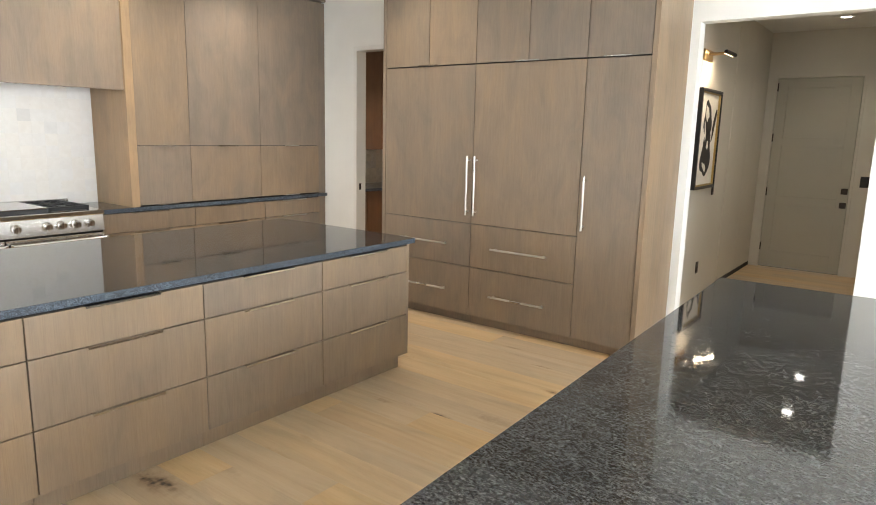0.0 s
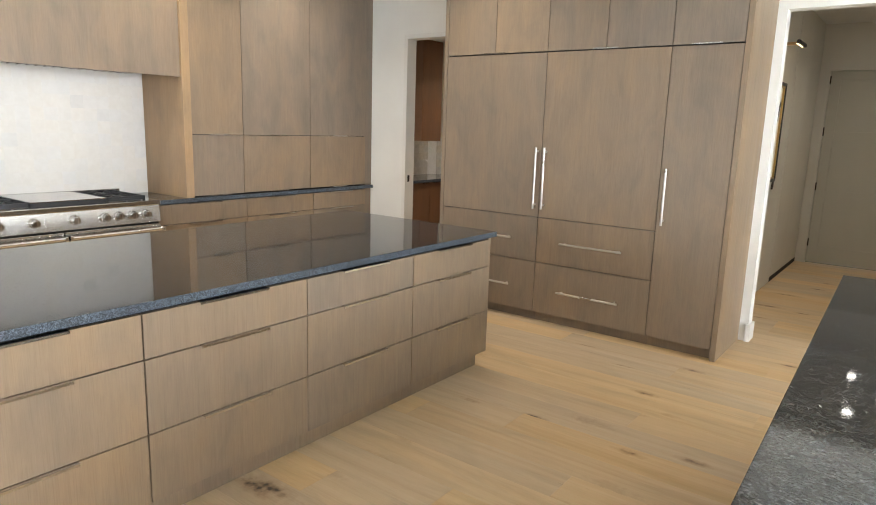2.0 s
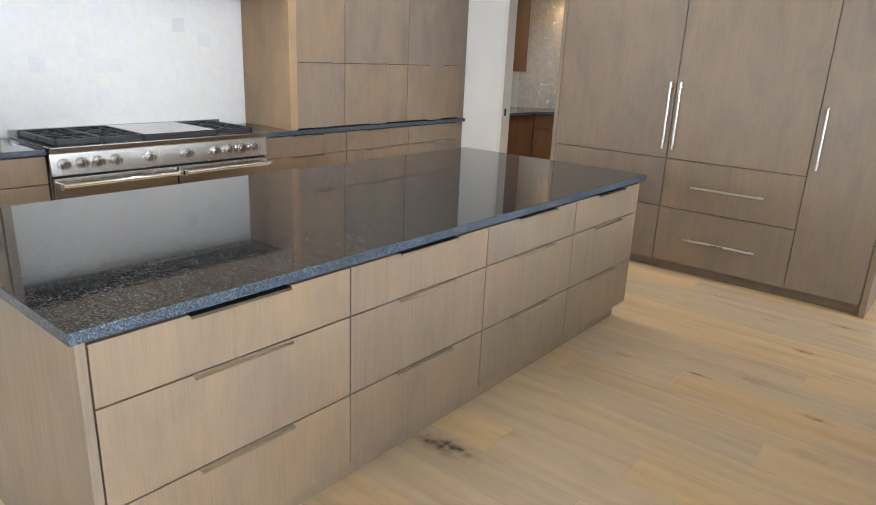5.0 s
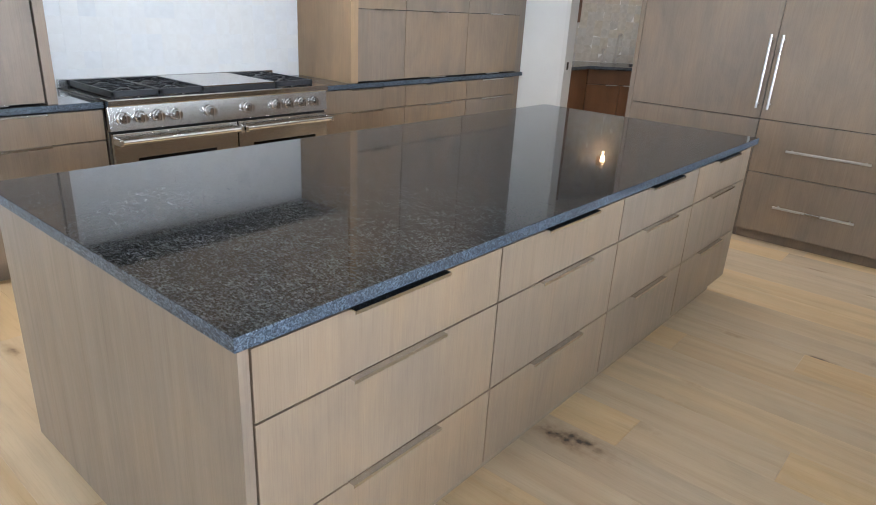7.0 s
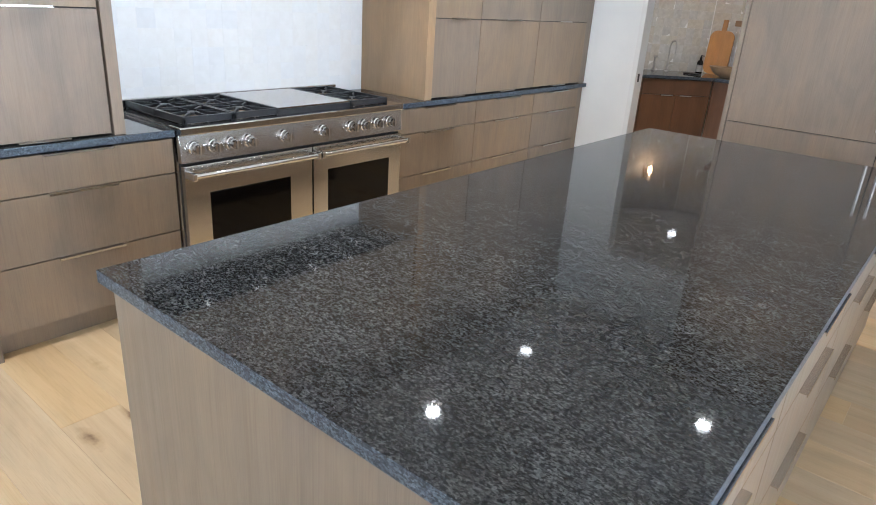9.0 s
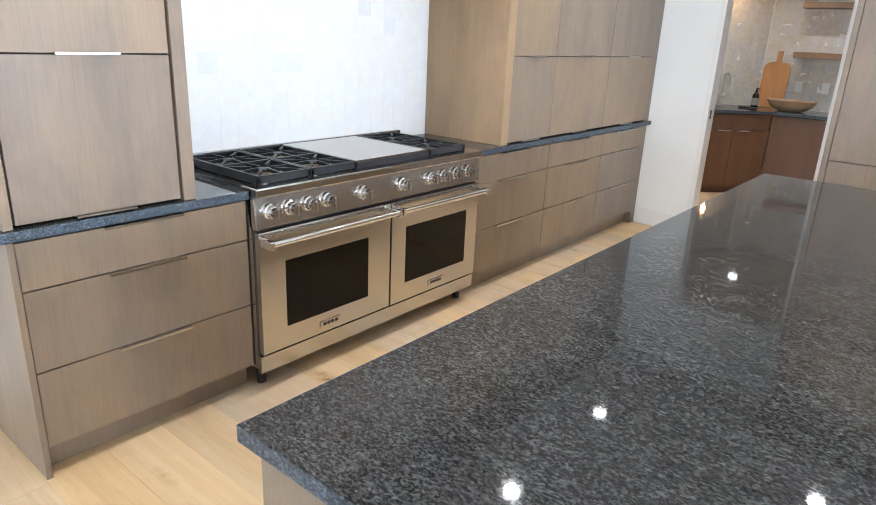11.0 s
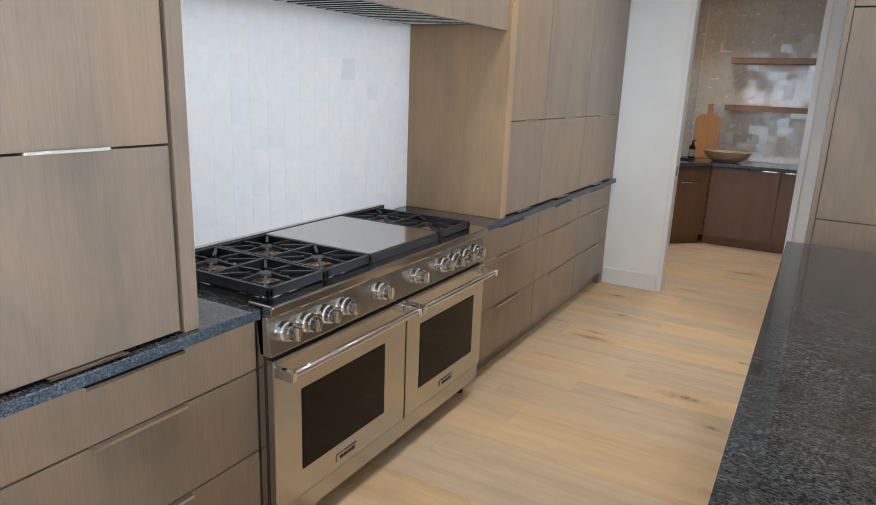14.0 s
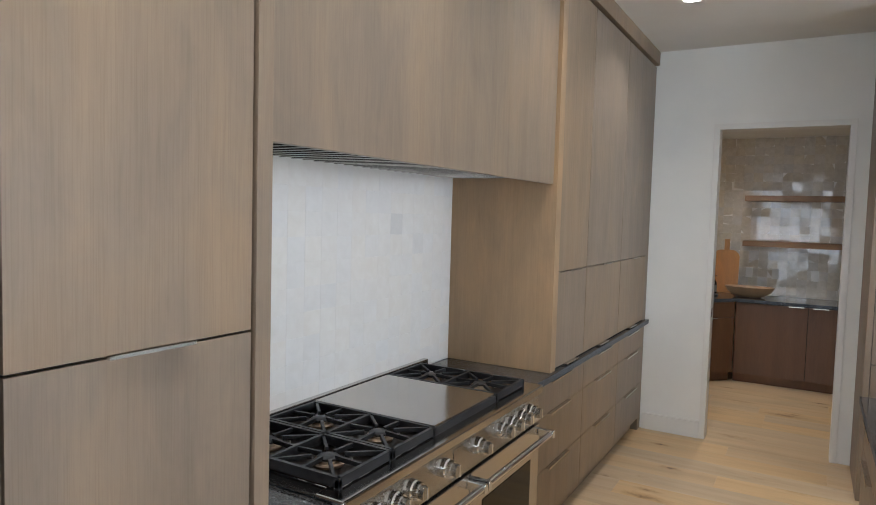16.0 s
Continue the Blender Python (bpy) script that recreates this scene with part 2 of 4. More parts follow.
IRON = plain("enamelled cast iron", (0.018, 0.019, 0.022), 0.42)
BLACK = plain("black plastic", (0.012, 0.012, 0.012), 0.35)
DARK_GAP = plain("dark recess lining", (0.02, 0.017, 0.015), 0.8)
OVEN_GLASS = plain("black oven glass", (0.004, 0.0035, 0.003), 0.06, 0.1, 20, 0.0)
OVEN_GLASS.node_tree.nodes["Principled BSDF"].inputs["IOR"].default_value = 1.3
BURNER_BRASS = metal("burner ring", (0.30, 0.23, 0.165), 0.4)
PAPER = plain("cream art paper", (0.80, 0.78, 0.72), 0.8, 0.03)
INK = plain("black ink", (0.02, 0.018, 0.016), 0.7)
GOLD = metal("gold picture frame", (0.55, 0.40, 0.16), 0.35)
BOTTLE = plain("dark bottle glass", (0.008, 0.007, 0.005), 0.05)
LABEL_PAPER = plain("grey paper label", (0.35, 0.34, 0.32), 0.7)
GROUT = plain("pale grout", (0.82, 0.815, 0.795), 0.85, 0.06)


def tile_material(name, lo, hi, bumpy, wave, rough=0.08):
    m, t, p = material(name)
    v = coords(t, (1, 1, 1))
    n = noise_tex(t, v, 16.0, 4, 0.6, 0.5)
    c = ramp(t, n, [(0.3, lo), (0.7, hi)])
    oi = t.nodes.new("ShaderNodeObjectInfo")
    odd = ramp(t, oi.outputs["Random"], [(0.0, (0.88, 0.87, 0.85)), (0.012, (0.92, 0.915, 0.90)), (0.04, (0.975, 0.97, 0.96)), (1.0, (1.0, 1.0, 1.0))])
    c = mix(t, c, odd, 1.0, "MULTIPLY")
    c = hsv(t, c, 1.0, rand(t, 0.5, 1.9))
    p.inputs["IOR"].default_value = 1.6
    t.links.new(c, p.inputs["Base Color"])
    p.inputs["Roughness"].default_value = rough
    w = noise_tex(t, v, wave, 2, 0.5)
    bump(t, p, w, bumpy, 0.004)
    return m


TILE = tile_material("white zellige glaze", (0.79, 0.775, 0.75), (0.84, 0.83, 0.81), 0.2, 12, 0.2)
PANTRY_TILE = tile_material("pearl zellige glaze", (0.55, 0.525, 0.48), (0.70, 0.675, 0.63), 0.24, 20)


def glow(name, colour, strength):
    m, t, p = material(name)
    p.inputs["Base Color"].default_value = (0.9, 0.9, 0.9, 1)
    p.inputs["Emission Color"].default_value = (*colour, 1)
    p.inputs["Emission Strength"].default_value = strength
    return m


LAMP_GLOW = glow("downlight lens", (1.0, 0.93, 0.82), 30)
WARM_GLOW = glow("warm bulb", (1.0, 0.62, 0.28), 12)


def glass_material():
    m, t, p = material("window glass")
    p.inputs["Base Color"].default_value = (1, 1, 1, 1)
    p.inputs["Transmission Weight"].default_value = 1.0
    p.inputs["Roughness"].default_value = 0.0
    p.inputs["IOR"].default_value = 1.45
    return m


GLASS = glass_material()


# ---- mesh helpers ----
def box(bm, x0, x1, y0, y1, z0, z1, bevel=0.0, mat=0):
    r = bmesh.ops.create_cube(bm, size=1.0, matrix=Matrix.LocRotScale(
        ((x0 + x1) / 2, (y0 + y1) / 2, (z0 + z1) / 2), None, (abs(x1 - x0), abs(y1 - y0), abs(z1 - z0))))
    vs = r["verts"]
    fs = {f for v in vs for f in v.link_faces}
    for f in fs:
        f.material_index = mat
    if bevel > 0:
        es = list({e for v in vs for e in v.link_edges})
        bmesh.ops.bevel(bm, geom=es, offset=bevel, segments=2, affect="EDGES", profile=0.6)
    return bm


def bar(bm, a, b, w, h, up=(0, 0, 1)):
    """A square bar from a to b, w wide and h high."""
    a, b = Vector(a), Vector(b)
    d = (b - a)
    x = d.normalized()
    y = Vector(up).cross(x).normalized()
    z = x.cross(y)
    m = Matrix((x, y, z)).transposed().to_4x4()
    m.translation = (a + b) / 2
    bmesh.ops.create_cube(bm, size=1.0, matrix=m @ Matrix.Diagonal((d.length, w, h, 1)))
    return bm


def rod(bm, a, b, r, r2=None, seg=16):
    a, b = Vector(a), Vector(b)
    d = b - a
    m = d.to_track_quat("Z", "Y").to_matrix().to_4x4()
    m.translation = (a + b) / 2
    bmesh.ops.create_cone(bm, cap_ends=True, segments=seg, radius1=r, radius2=r if r2 is None else r2, depth=d.length, matrix=m)
    return bm


def lathe(bm, profile, centre, seg=24):
    """Turn (radius, height) pairs round the upright axis at centre."""
    rings = []
    for r, z in profile:
        rings.append([bm.verts.new((centre[0] + r * math.cos(i * math.tau / seg), centre[1] + r * math.sin(i * math.tau / seg), centre[2] + z)) for i in range(seg)])
    for a, b in zip(rings, rings[1:]):
        for i in range(seg):
            bm.faces.new((a[i], a[(i + 1) % seg], b[(i + 1) % seg], b[i]))
    bm.faces.new(rings[0][::-1])
    bm.faces.new(rings[-1])
    return bm


def smooth_flags(me, angle=0.6):
    for poly in me.polygons:
        poly.use_smooth = True
    me.set_sharp_from_angle(angle=angle)


def mesh_of(name, bm, mats, smooth=False):
    bmesh.ops.recalc_face_normals(bm, faces=bm.faces[:])
    me = bpy.data.meshes.new(name)
    bm.to_mesh(me)
    bm.free()
    for m in (mats if isinstance(mats, (list, tuple)) else [mats]):
        me.materials.append(m)
    if smooth:
        smooth_flags(me)
    return me


def part(name, bm, mats, parent=None, label="", smooth=False):
    ob = new(name, mesh_of(name, bm, mats, smooth))
    ob.parent = parent
    if label:
        ob["label"] = label
    return ob


def thing(name, m, label, category, group=""):
    ob = new(name)
    ob.empty_display_size = 0.1
    ob.matrix_world = m
    return tagged(ob, label, category, group)


def block(name, dims, mats, label, category="", kind="structure", bevel=0.0):
    bm = bmesh.new()
    for d in dims if isinstance(dims[0], (tuple, list)) else [dims]:
        box(bm, *d, bevel=bevel)
    return tagged(part(name, bm, mats), label, category, "", kind)




def facing(x, y, z=0.0, deg=0):
    """The base of a cabinet whose front looks to -y, turned by deg; its left front corner stands at x, y."""
    return pose(x, y, z, 0, 0, deg)


GAP = 0.0028


def tab_pull(parent, x0, x1, z, down=True, out=0.021, label="thin satin nickel edge pull"):
    bm = bmesh.new()
    box(bm, x0, x1, -out, 0.012, z - 0.0015, z + 0.0015)
    if down:
        box(bm, x0, x1, -out, -out + 0.002, z - 0.008, z - 0.0015)
    else:
        box(bm, x0, x1, -out, -out + 0.002, z + 0.0015, z + 0.006)
    return part("pull", bm, PULL_METAL, parent, label)


def front(parent, name, x0, x1, z0, z1, mat=None, label=""):
    bm = bmesh.new()
    box(bm, x0 + GAP, x1 - GAP, 0, 0.02, z0 + GAP, z1 - GAP, bevel=0.0012)
    return part(name, bm, mat or OAK, parent, label)


def drawer_unit(m, w, depth, rows, label, group, toe=0.10, mat=None, pull_at=None, name="drawer_cabinet"):
    """A base cabinet with one drawer front for each pair of heights, an edge pull on each, and a recessed toe board."""
    u = thing(name, m, label, "cabinet", group)
    mat = mat or OAK
    bm = bmesh.new()
    box(bm, 0.001, w - 0.001, 0.022, depth, toe, max(r[1] for r in rows) + 0.004)
    part("body", bm, DARK_GAP, u)
    bm = bmesh.new()
    box(bm, 0.001, w - 0.001, 0.065, 0.083, 0.0, toe)
    part("toe_board", bm, mat, u)
    px0, px1 = pull_at or (w / 2 - 0.165, w / 2 + 0.165)
    for z0, z1 in rows:
        d = front(u, "drawer_front", 0, w, z0, z1, mat)
        tab_pull(d, px0, px1, z1)
    return u


def upper_unit(m, w, depth, doors, label, group, mat=None):
    """A tall wall cabinet. doors: (x0, x1, z0, z1, x of the pull or None)."""
    u = thing("wall_cabinet", m, label, "cabinet", group)
    bm = bmesh.new()
    box(bm, 0.001, w - 0.001, 0.022, depth, min(d[2] for d in doors) + 0.003, max(d[3] for d in doors))
    part("body", bm, DARK_GAP, u)
    for x0, x1, z0, z1, px in doors:
        d = front(u, "door", x0, x1, z0, z1, mat)
        if px is not None:
            tab_pull(d, px - 0.1, px + 0.1, z0, False)
    return u


def slab(name, x0, x1, y0, y1, z0, z1, label):
    """A stone worktop with a polished top and a honed edge, coloured with the sky's blue reflection."""
    top = thing(name, pose((x0 + x1) / 2, (y0 + y1) / 2, z0), label, "worktop")
    w, d, h = (x1 - x0) / 2, (y1 - y0) / 2, z1 - z0
    bm = bmesh.new()
    box(bm, -w, w, -d, d, 0, h, bevel=0.003)
    bm.normal_update()
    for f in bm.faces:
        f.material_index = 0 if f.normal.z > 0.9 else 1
    part("stone_slab", bm, [GRANITE, GRANITE_EDGE_SKY], top)
    return top


# ---- setting ----
CEIL, NORTH, WEST = 3.085, 5.965, -5.262
EAST, SOUTH = 5.2, -6.0
DOOR_L, DOOR_R, DOOR_H = -4.165, -3.278, 2.462
HALL_L, HALL_R, HALL_H = -0.645, 0.53, 2.466
PAN_W, PAN_E, PAN_N, PAN_CEIL = -5.37, -2.75, 8.77, 2.70
HW, HE, HN = -0.95, 0.66, 10.05

block("ground", (-60, 60, -60, 60, -0.35, -0.25), GREEN, "green lawn outside the house")
floor = block("floor", [(PAN_W - 0.12, EAST + 0.12, SOUTH - 0.12, HN + 0.12, -0.06, -0.012)], CARCASS, "light oak plank floor with dark knots")
block("ceiling", (WEST - 0.12, EAST + 0.12, SOUTH - 0.12, NORTH + 0.12, CEIL, CEIL + 0.12), CEILING, "smooth white painted kitchen ceiling")
block("ceiling_pantry", (PAN_W - 0.12, PAN_E + 0.1, NORTH + 0.122, PAN_N + 0.12, PAN_CEIL, PAN_CEIL + 0.1), CEILING, "white painted pantry ceiling")
block("ceiling_hall", (HW - 0.12, HE + 0.12, NORTH + 0.122, HN + 0.12, 2.94, CEIL + 0.12), CEILING, "white painted hall ceiling")
W2 = NORTH + 0.12
block("wall_north", [(PAN_W - 0.12, DOOR_L, NORTH, W2, 0, CEIL), (DOOR_L, DOOR_R, NORTH, W2, DOOR_H, CEIL),
                     (DOOR_R, HALL_L, NORTH, W2, 0, CEIL), (HALL_L, HALL_R, NORTH, W2, HALL_H, CEIL),
                     (HALL_R, EAST + 0.12, NORTH, W2, 0, CEIL)], WALL, "white painted kitchen wall with two doorways")
block("wall_west", (WEST - 0.12, WEST, SOUTH - 0.12, NORTH, 0, CEIL), WALL, "white painted wall behind the range")


def window_wall(name, along, at, lo, hi, openings, sill, head, label):
    """A wall with window openings; along: 'x' or 'y'; at: its inner face and its outer face."""
    a, b = min(at), max(at)
    dims, edge = [], lo
    for o0, o1 in openings:
        dims += [(edge, o0, 0, CEIL), (o0, o1, 0, sill), (o0, o1, head, CEIL)]
        edge = o1
    dims.append((edge, hi, 0, CEIL))
    block(name, [(p, q, a, b, z0, z1) if along == "x" else (a, b, p, q, z0, z1) for p, q, z0, z1 in dims], WALL, label)


SOUTH_WIN = [(-5.1, -3.1), (-2.4, -0.4), (1.4, 3.4)]
EAST_WIN = [(-3.4, -1.4), (0.0, 2.0), (2.8, 4.8)]
SILL, HEAD = 0.35, 2.6
window_wall("wall_south", "x", (SOUTH - 0.12, SOUTH), WEST - 0.12, EAST + 0.12, SOUTH_WIN, SILL, HEAD, "white painted wall with tall windows")
window_wall("wall_east", "y", (EAST, EAST + 0.12), SOUTH, NORTH, EAST_WIN, SILL, HEAD, "white painted wall with tall windows")


def window(name, m, w):
    """A tall window with a frame, a mullion, two rails and panes; built looking along -y at its left sill corner."""
    ob = tagged(new(name), "tall white-framed window with six panes", "window", "", "structure")
    ob.matrix_world = m
    h = HEAD - SILL
    bm = bmesh.new()
    for d in ((0, 0.06, 0, h), (w - 0.06, w, 0, h), (0.06, w - 0.06, 0, 0.06), (0.06, w - 0.06, h - 0.06, h),
              (w / 2 - 0.03, w / 2 + 0.03, 0.06, h - 0.06), (0.06, w - 0.06, h * 0.34, h * 0.34 + 0.03), (0.06, w - 0.06, h * 0.67, h * 0.67 + 0.03)):
        box(bm, d[0], d[1], -0.08, -0.03, d[2], d[3])
    part("window_frame", bm, TRIM, ob)
    for i in range(2):
        bm = bmesh.new()
        box(bm, 0.06 + i * (w / 2 - 0.03), w / 2 - 0.03 + i * (w / 2 - 0.03), -0.057, -0.053, 0.06, h - 0.06)
        g = part("pane", bm, GLASS, ob)
        g.visible_shadow = False
    return ob


for i, (a, b) in enumerate(SOUTH_WIN):
    window(f"window_{i + 1}", pose(a, SOUTH, SILL), b - a)
    area_lamp("window_light", look(((a + b) / 2, SOUTH - 0.10, (SILL + HEAD) / 2), ((a + b) / 2, 0, (SILL + HEAD) / 2)), b - a - 0.1, HEAD - SILL - 0.1, SOUTH_POWER * (b - a) / 2 * (1.4, 0.1, 0.4)[i], (0.92, 0.97, 1.0))
for i, (a, b) in enumerate(EAST_WIN):
    window(f"window_{i + 1 + len(SOUTH_WIN)}", pose(EAST, a, SILL, 0, 0, 90), b - a)
    area_lamp("window_light", look((EAST + 0.10, (a + b) / 2, (SILL + HEAD) / 2), (0, (a + b) / 2, (SILL + HEAD) / 2)), b - a - 0.1, HEAD - SILL - 0.1, EAST_POWER, (0.95, 0.985, 1.0))

block("wall_pantry_north", (PAN_W - 0.12, PAN_E + 0.12, PAN_N, PAN_N + 0.12, 0, PAN_CEIL), WALL, "pantry wall under pearl tiles")
block("wall_pantry_west", (PAN_W - 0.12, PAN_W, W2, PAN_N, 0, PAN_CEIL), WALL, "white painted pantry wall")
block("wall_pantry_east", (PAN_E, PAN_E + 0.12, W2, PAN_N, 0, PAN_CEIL), WALL, "white painted pantry wall")
CORNER = pose(-4.51, PAN_N, 0, 0, 0, 45)    # the cut-off corner of the pantry; its wall runs along local -x
CUT = (PAN_W + 4.51) / -math.cos(radians(45))
bm = bmesh.new()
box(bm, -CUT, 0, 0, 0.08, 0, PAN_CEIL)
corner_wall = tagged(part("wall_pantry_corner", bm, WALL), "pantry corner wall set at an angle", "", "", "structure")
corner_wall.matrix_world = CORNER
block("wall_hall_west", (HW - 0.12, HW, W2, HN + 0.12, 0, CEIL), HALL_PAINT, "warm grey painted hall wall")
block("wall_hall_east", (HE, HE + 0.12, W2, HN + 0.12, 0, CEIL), HALL_PAINT, "warm grey painted hall wall")
block("wall_hall_north", [(HW, -0.86, HN, HN + 0.12, 0, CEIL), (-0.86, 0.11, HN, HN + 0.12, 2.42, CEIL), (0.11, HE, HN, HN + 0.12, 0, CEIL)], HALL_PAINT, "warm grey painted wall at the end of the hall")


def baseboard(dims):
    """White baseboards with a thinner lip on top; dims: runs as (x0, x1, y0, y1), already at their depth."""
    bm = bmesh.new()
    for x0, x1, y0, y1 in dims:
        box(bm, x0, x1, y0, y1, 0, 0.135, bevel=0.002)
    tagged(part("baseboard", bm, TRIM), "white painted baseboard", "", "", "structure")


baseboard([(-4.64, DOOR_L - 0.03, NORTH - 0.018, NORTH)])
baseboard([(WEST, WEST + 0.018, SOUTH, 1.004)])
baseboard([(HALL_R + 0.03, EAST, NORTH - 0.018, NORTH)])
baseboard([(HALL_L - 0.02, HALL_L + 0.018, NORTH - 0.018, W2 + 0.018)])
baseboard([(HALL_R - 0.018, HALL_R + 0.02, NORTH - 0.018, W2 + 0.018)])


def door_lining(name, x0, x1, h, label):
    """The lining of an open doorway, with a slim edge standing proud of the wall on both sides."""
    bm = bmesh.new()
    t, o = 0.016, 0.012
    box(bm, x0 - 0.028, x0 + t, NORTH - o, W2 + o, 0, h + 0.028, bevel=0.002)
    box(bm, x1 - t, x1 + 0.028, NORTH - o, W2 + o, 0, h + 0.028, bevel=0.002)
    box(bm, x0 + t, x1 - t, NORTH - o, W2 + o, h - t, h + 0.028, bevel=0.002)
    return tagged(part(name, bm, TRIM), label, "door frame", "", "structure")


lining = door_lining("trim", DOOR_L, DOOR_R, DOOR_H, "white painted lining of the open pantry doorway")
bm = bmesh.new()
box(bm, DOOR_L + 0.016, DOOR_L + 0.019, NORTH + 0.03, NORTH + 0.06, 0.98, 1.05)
part("strike_plate", bm, BRONZE, lining, "dark bronze strike plate")

# ---- kitchen island ----
ISL = "drawer cabinets of the island"
rows = [(0.108, 0.391), (0.391, 0.69), (0.69, 0.868)]
cols = [(0.944, 1.788), (1.788, 2.577), (2.577, 3.351), (3.351, 4.112)]
for y0, y1 in cols:
    drawer_unit(facing(-1.885, y0, 0, 90), y1 - y0, 0.62, rows, "grey-brown oak island cabinet with three drawers", ISL, 0.108)
for y0, y1 in cols:
    drawer_unit(facing(-3.226, y1, 0, -90), y1 - y0, 0.62, rows, "grey-brown oak island cabinet with three drawers", ISL, 0.108)
for y0, y1, lab in ((0.917, 0.943, "grey-brown oak end panel of the island"), (4.114, 4.140, "grey-brown oak end panel of the island")):
    e = thing("end_panel", pose(-2.543, (y0 + y1) / 2, 0), lab, "panel", "island end panels")
    bm = bmesh.new()
    box(bm, -0.662, 0.655, -(y1 - y0) / 2, (y1 - y0) / 2, 0 if y0 < 2 else 0.108, 0.878, bevel=0.0015)
    part("panel", bm, OAK, e)
slab("island_worktop", -3.248, -1.868, 0.90, 4.18, 0.88, 0.914, "dark grey polished granite worktop on the island")

# ---- peninsula in front ----
near_top = slab("peninsula_worktop", 0.095, 1.36, 1.40, 4.345, 0.88, 0.914, "dark grey polished granite worktop on the near counter")
near_top.matrix_world = pose(0.7275, 2.8725, 0.88, 0, 0, 1.7)
pen = thing("base_cabinet", pose(0.73, 2.872, 0, 0, 0, 1.7), "plain grey-brown oak base under the near worktop", "cabinet")
bm = bmesh.new()
box(bm, -0.58, 0.58, -1.42, 1.42, 0.1, 0.88)
part("body", bm, OAK, pen)
bm = bmesh.new()
box(bm, -0.52, 0.52, -1.36, 1.36, 0, 0.1)
part("toe_board", bm, CARCASS, pen)

# ---- range wall ----
FX = -4.647
DEP = FX - WEST - 0.012
RW = "base cabinets on the range wall"
UP = "wall cabinets on the range wall"
rrows = [(0.112, 0.405), (0.405, 0.700), (0.700, 0.870)]
drawer_unit(facing(FX, 1.026, 0, 90), 0.852, DEP, rrows, "grey-brown oak base cabinet with three drawers beside the range", RW, 0.112, pull_at=(0.275, 0.565))
for y0, y1 in ((3.424, 4.30), (4.30, 5.11), (5.11, 5.872)):
    drawer_unit(facing(FX, y0, 0, 90), y1 - y0, DEP, rrows, "grey-brown oak base cabinet with three drawers", RW, 0.112)
SPLIT, TOPZ = 1.443, 2.965


def upright(name, y0, y1, x0, x1, z0, z1, label, group="", mat=None):
    e = thing(name, pose((x0 + x1) / 2, (y0 + y1) / 2, z0), label, "panel", group)
    bm = bmesh.new()
    box(bm, -(x1 - x0) / 2, (x1 - x0) / 2, -(y1 - y0) / 2, (y1 - y0) / 2, 0, z1 - z0, bevel=0.0012)
    part("panel", bm, mat or OAK_WARM_LIT, e)
    return e


SP = "side panels of the range wall"
upright("side_panel", 1.003, 1.024, WEST + 0.001, FX + 0.01, 0, 0.88, "grey-brown oak side panel of the base cabinet", SP, OAK)
upright("side_panel", 1.003, 1.033, WEST + 0.001, FX + 0.006, 0.915, TOPZ, "grey-brown oak side panel of the tall cabinet", SP, OAK)
upright("side_panel", 1.606, 1.656, WEST + 0.001, FX + 0.006, 0.915, TOPZ, "oak side panel of the range alcove", SP, OAK)
# this panel's warm lighting is put into its oak colour
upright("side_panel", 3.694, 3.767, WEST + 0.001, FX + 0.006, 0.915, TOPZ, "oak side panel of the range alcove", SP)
upright("filler_strip", 5.874, NORTH - 0.001, WEST + 0.001, FX - 0.01, 0, 0.878, "narrow oak filler beside the wall", SP, OAK)
upright("filler_strip", 5.866, NORTH - 0.001, WEST + 0.001, FX - 0.004, 0.915, TOPZ, "narrow oak filler beside the wall", SP, OAK)
upper_unit(facing(FX, 1.035, 0, 90), 0.569, DEP, [(0.004, 0.564, 0.922, SPLIT, 0.285), (0.004, 0.564, SPLIT, TOPZ, 0.285)], "tall grey-brown oak cabinet standing on the worktop", UP)
for y0, y1 in ((3.769, 4.279), (4.279, 5.072), (5.072, 5.864)):
    w = y1 - y0
    upper_unit(facing(FX, y0, 0, 90), w, DEP, [(0, w, 0.922, SPLIT, w / 2), (0, w, SPLIT, TOPZ, w / 2)], "tall grey-brown oak cabinet standing on the worktop", UP)
upright("crown_board", 1.003, NORTH - 0.001, WEST + 0.001, FX + 0.02, 2.978, CEIL - 0.001, "oak crown board under the ceiling", "crown boards", OAK)
slab("range_worktop", WEST + 0.001, -4.62, 0.985, 1.876, 0.88, 0.914, "dark grey granite worktop beside the range")
slab("range_worktop", WEST + 0.001, -4.62, 3.422, NORTH - 0.001, 0.88, 0.914, "dark grey granite worktop beside the range")


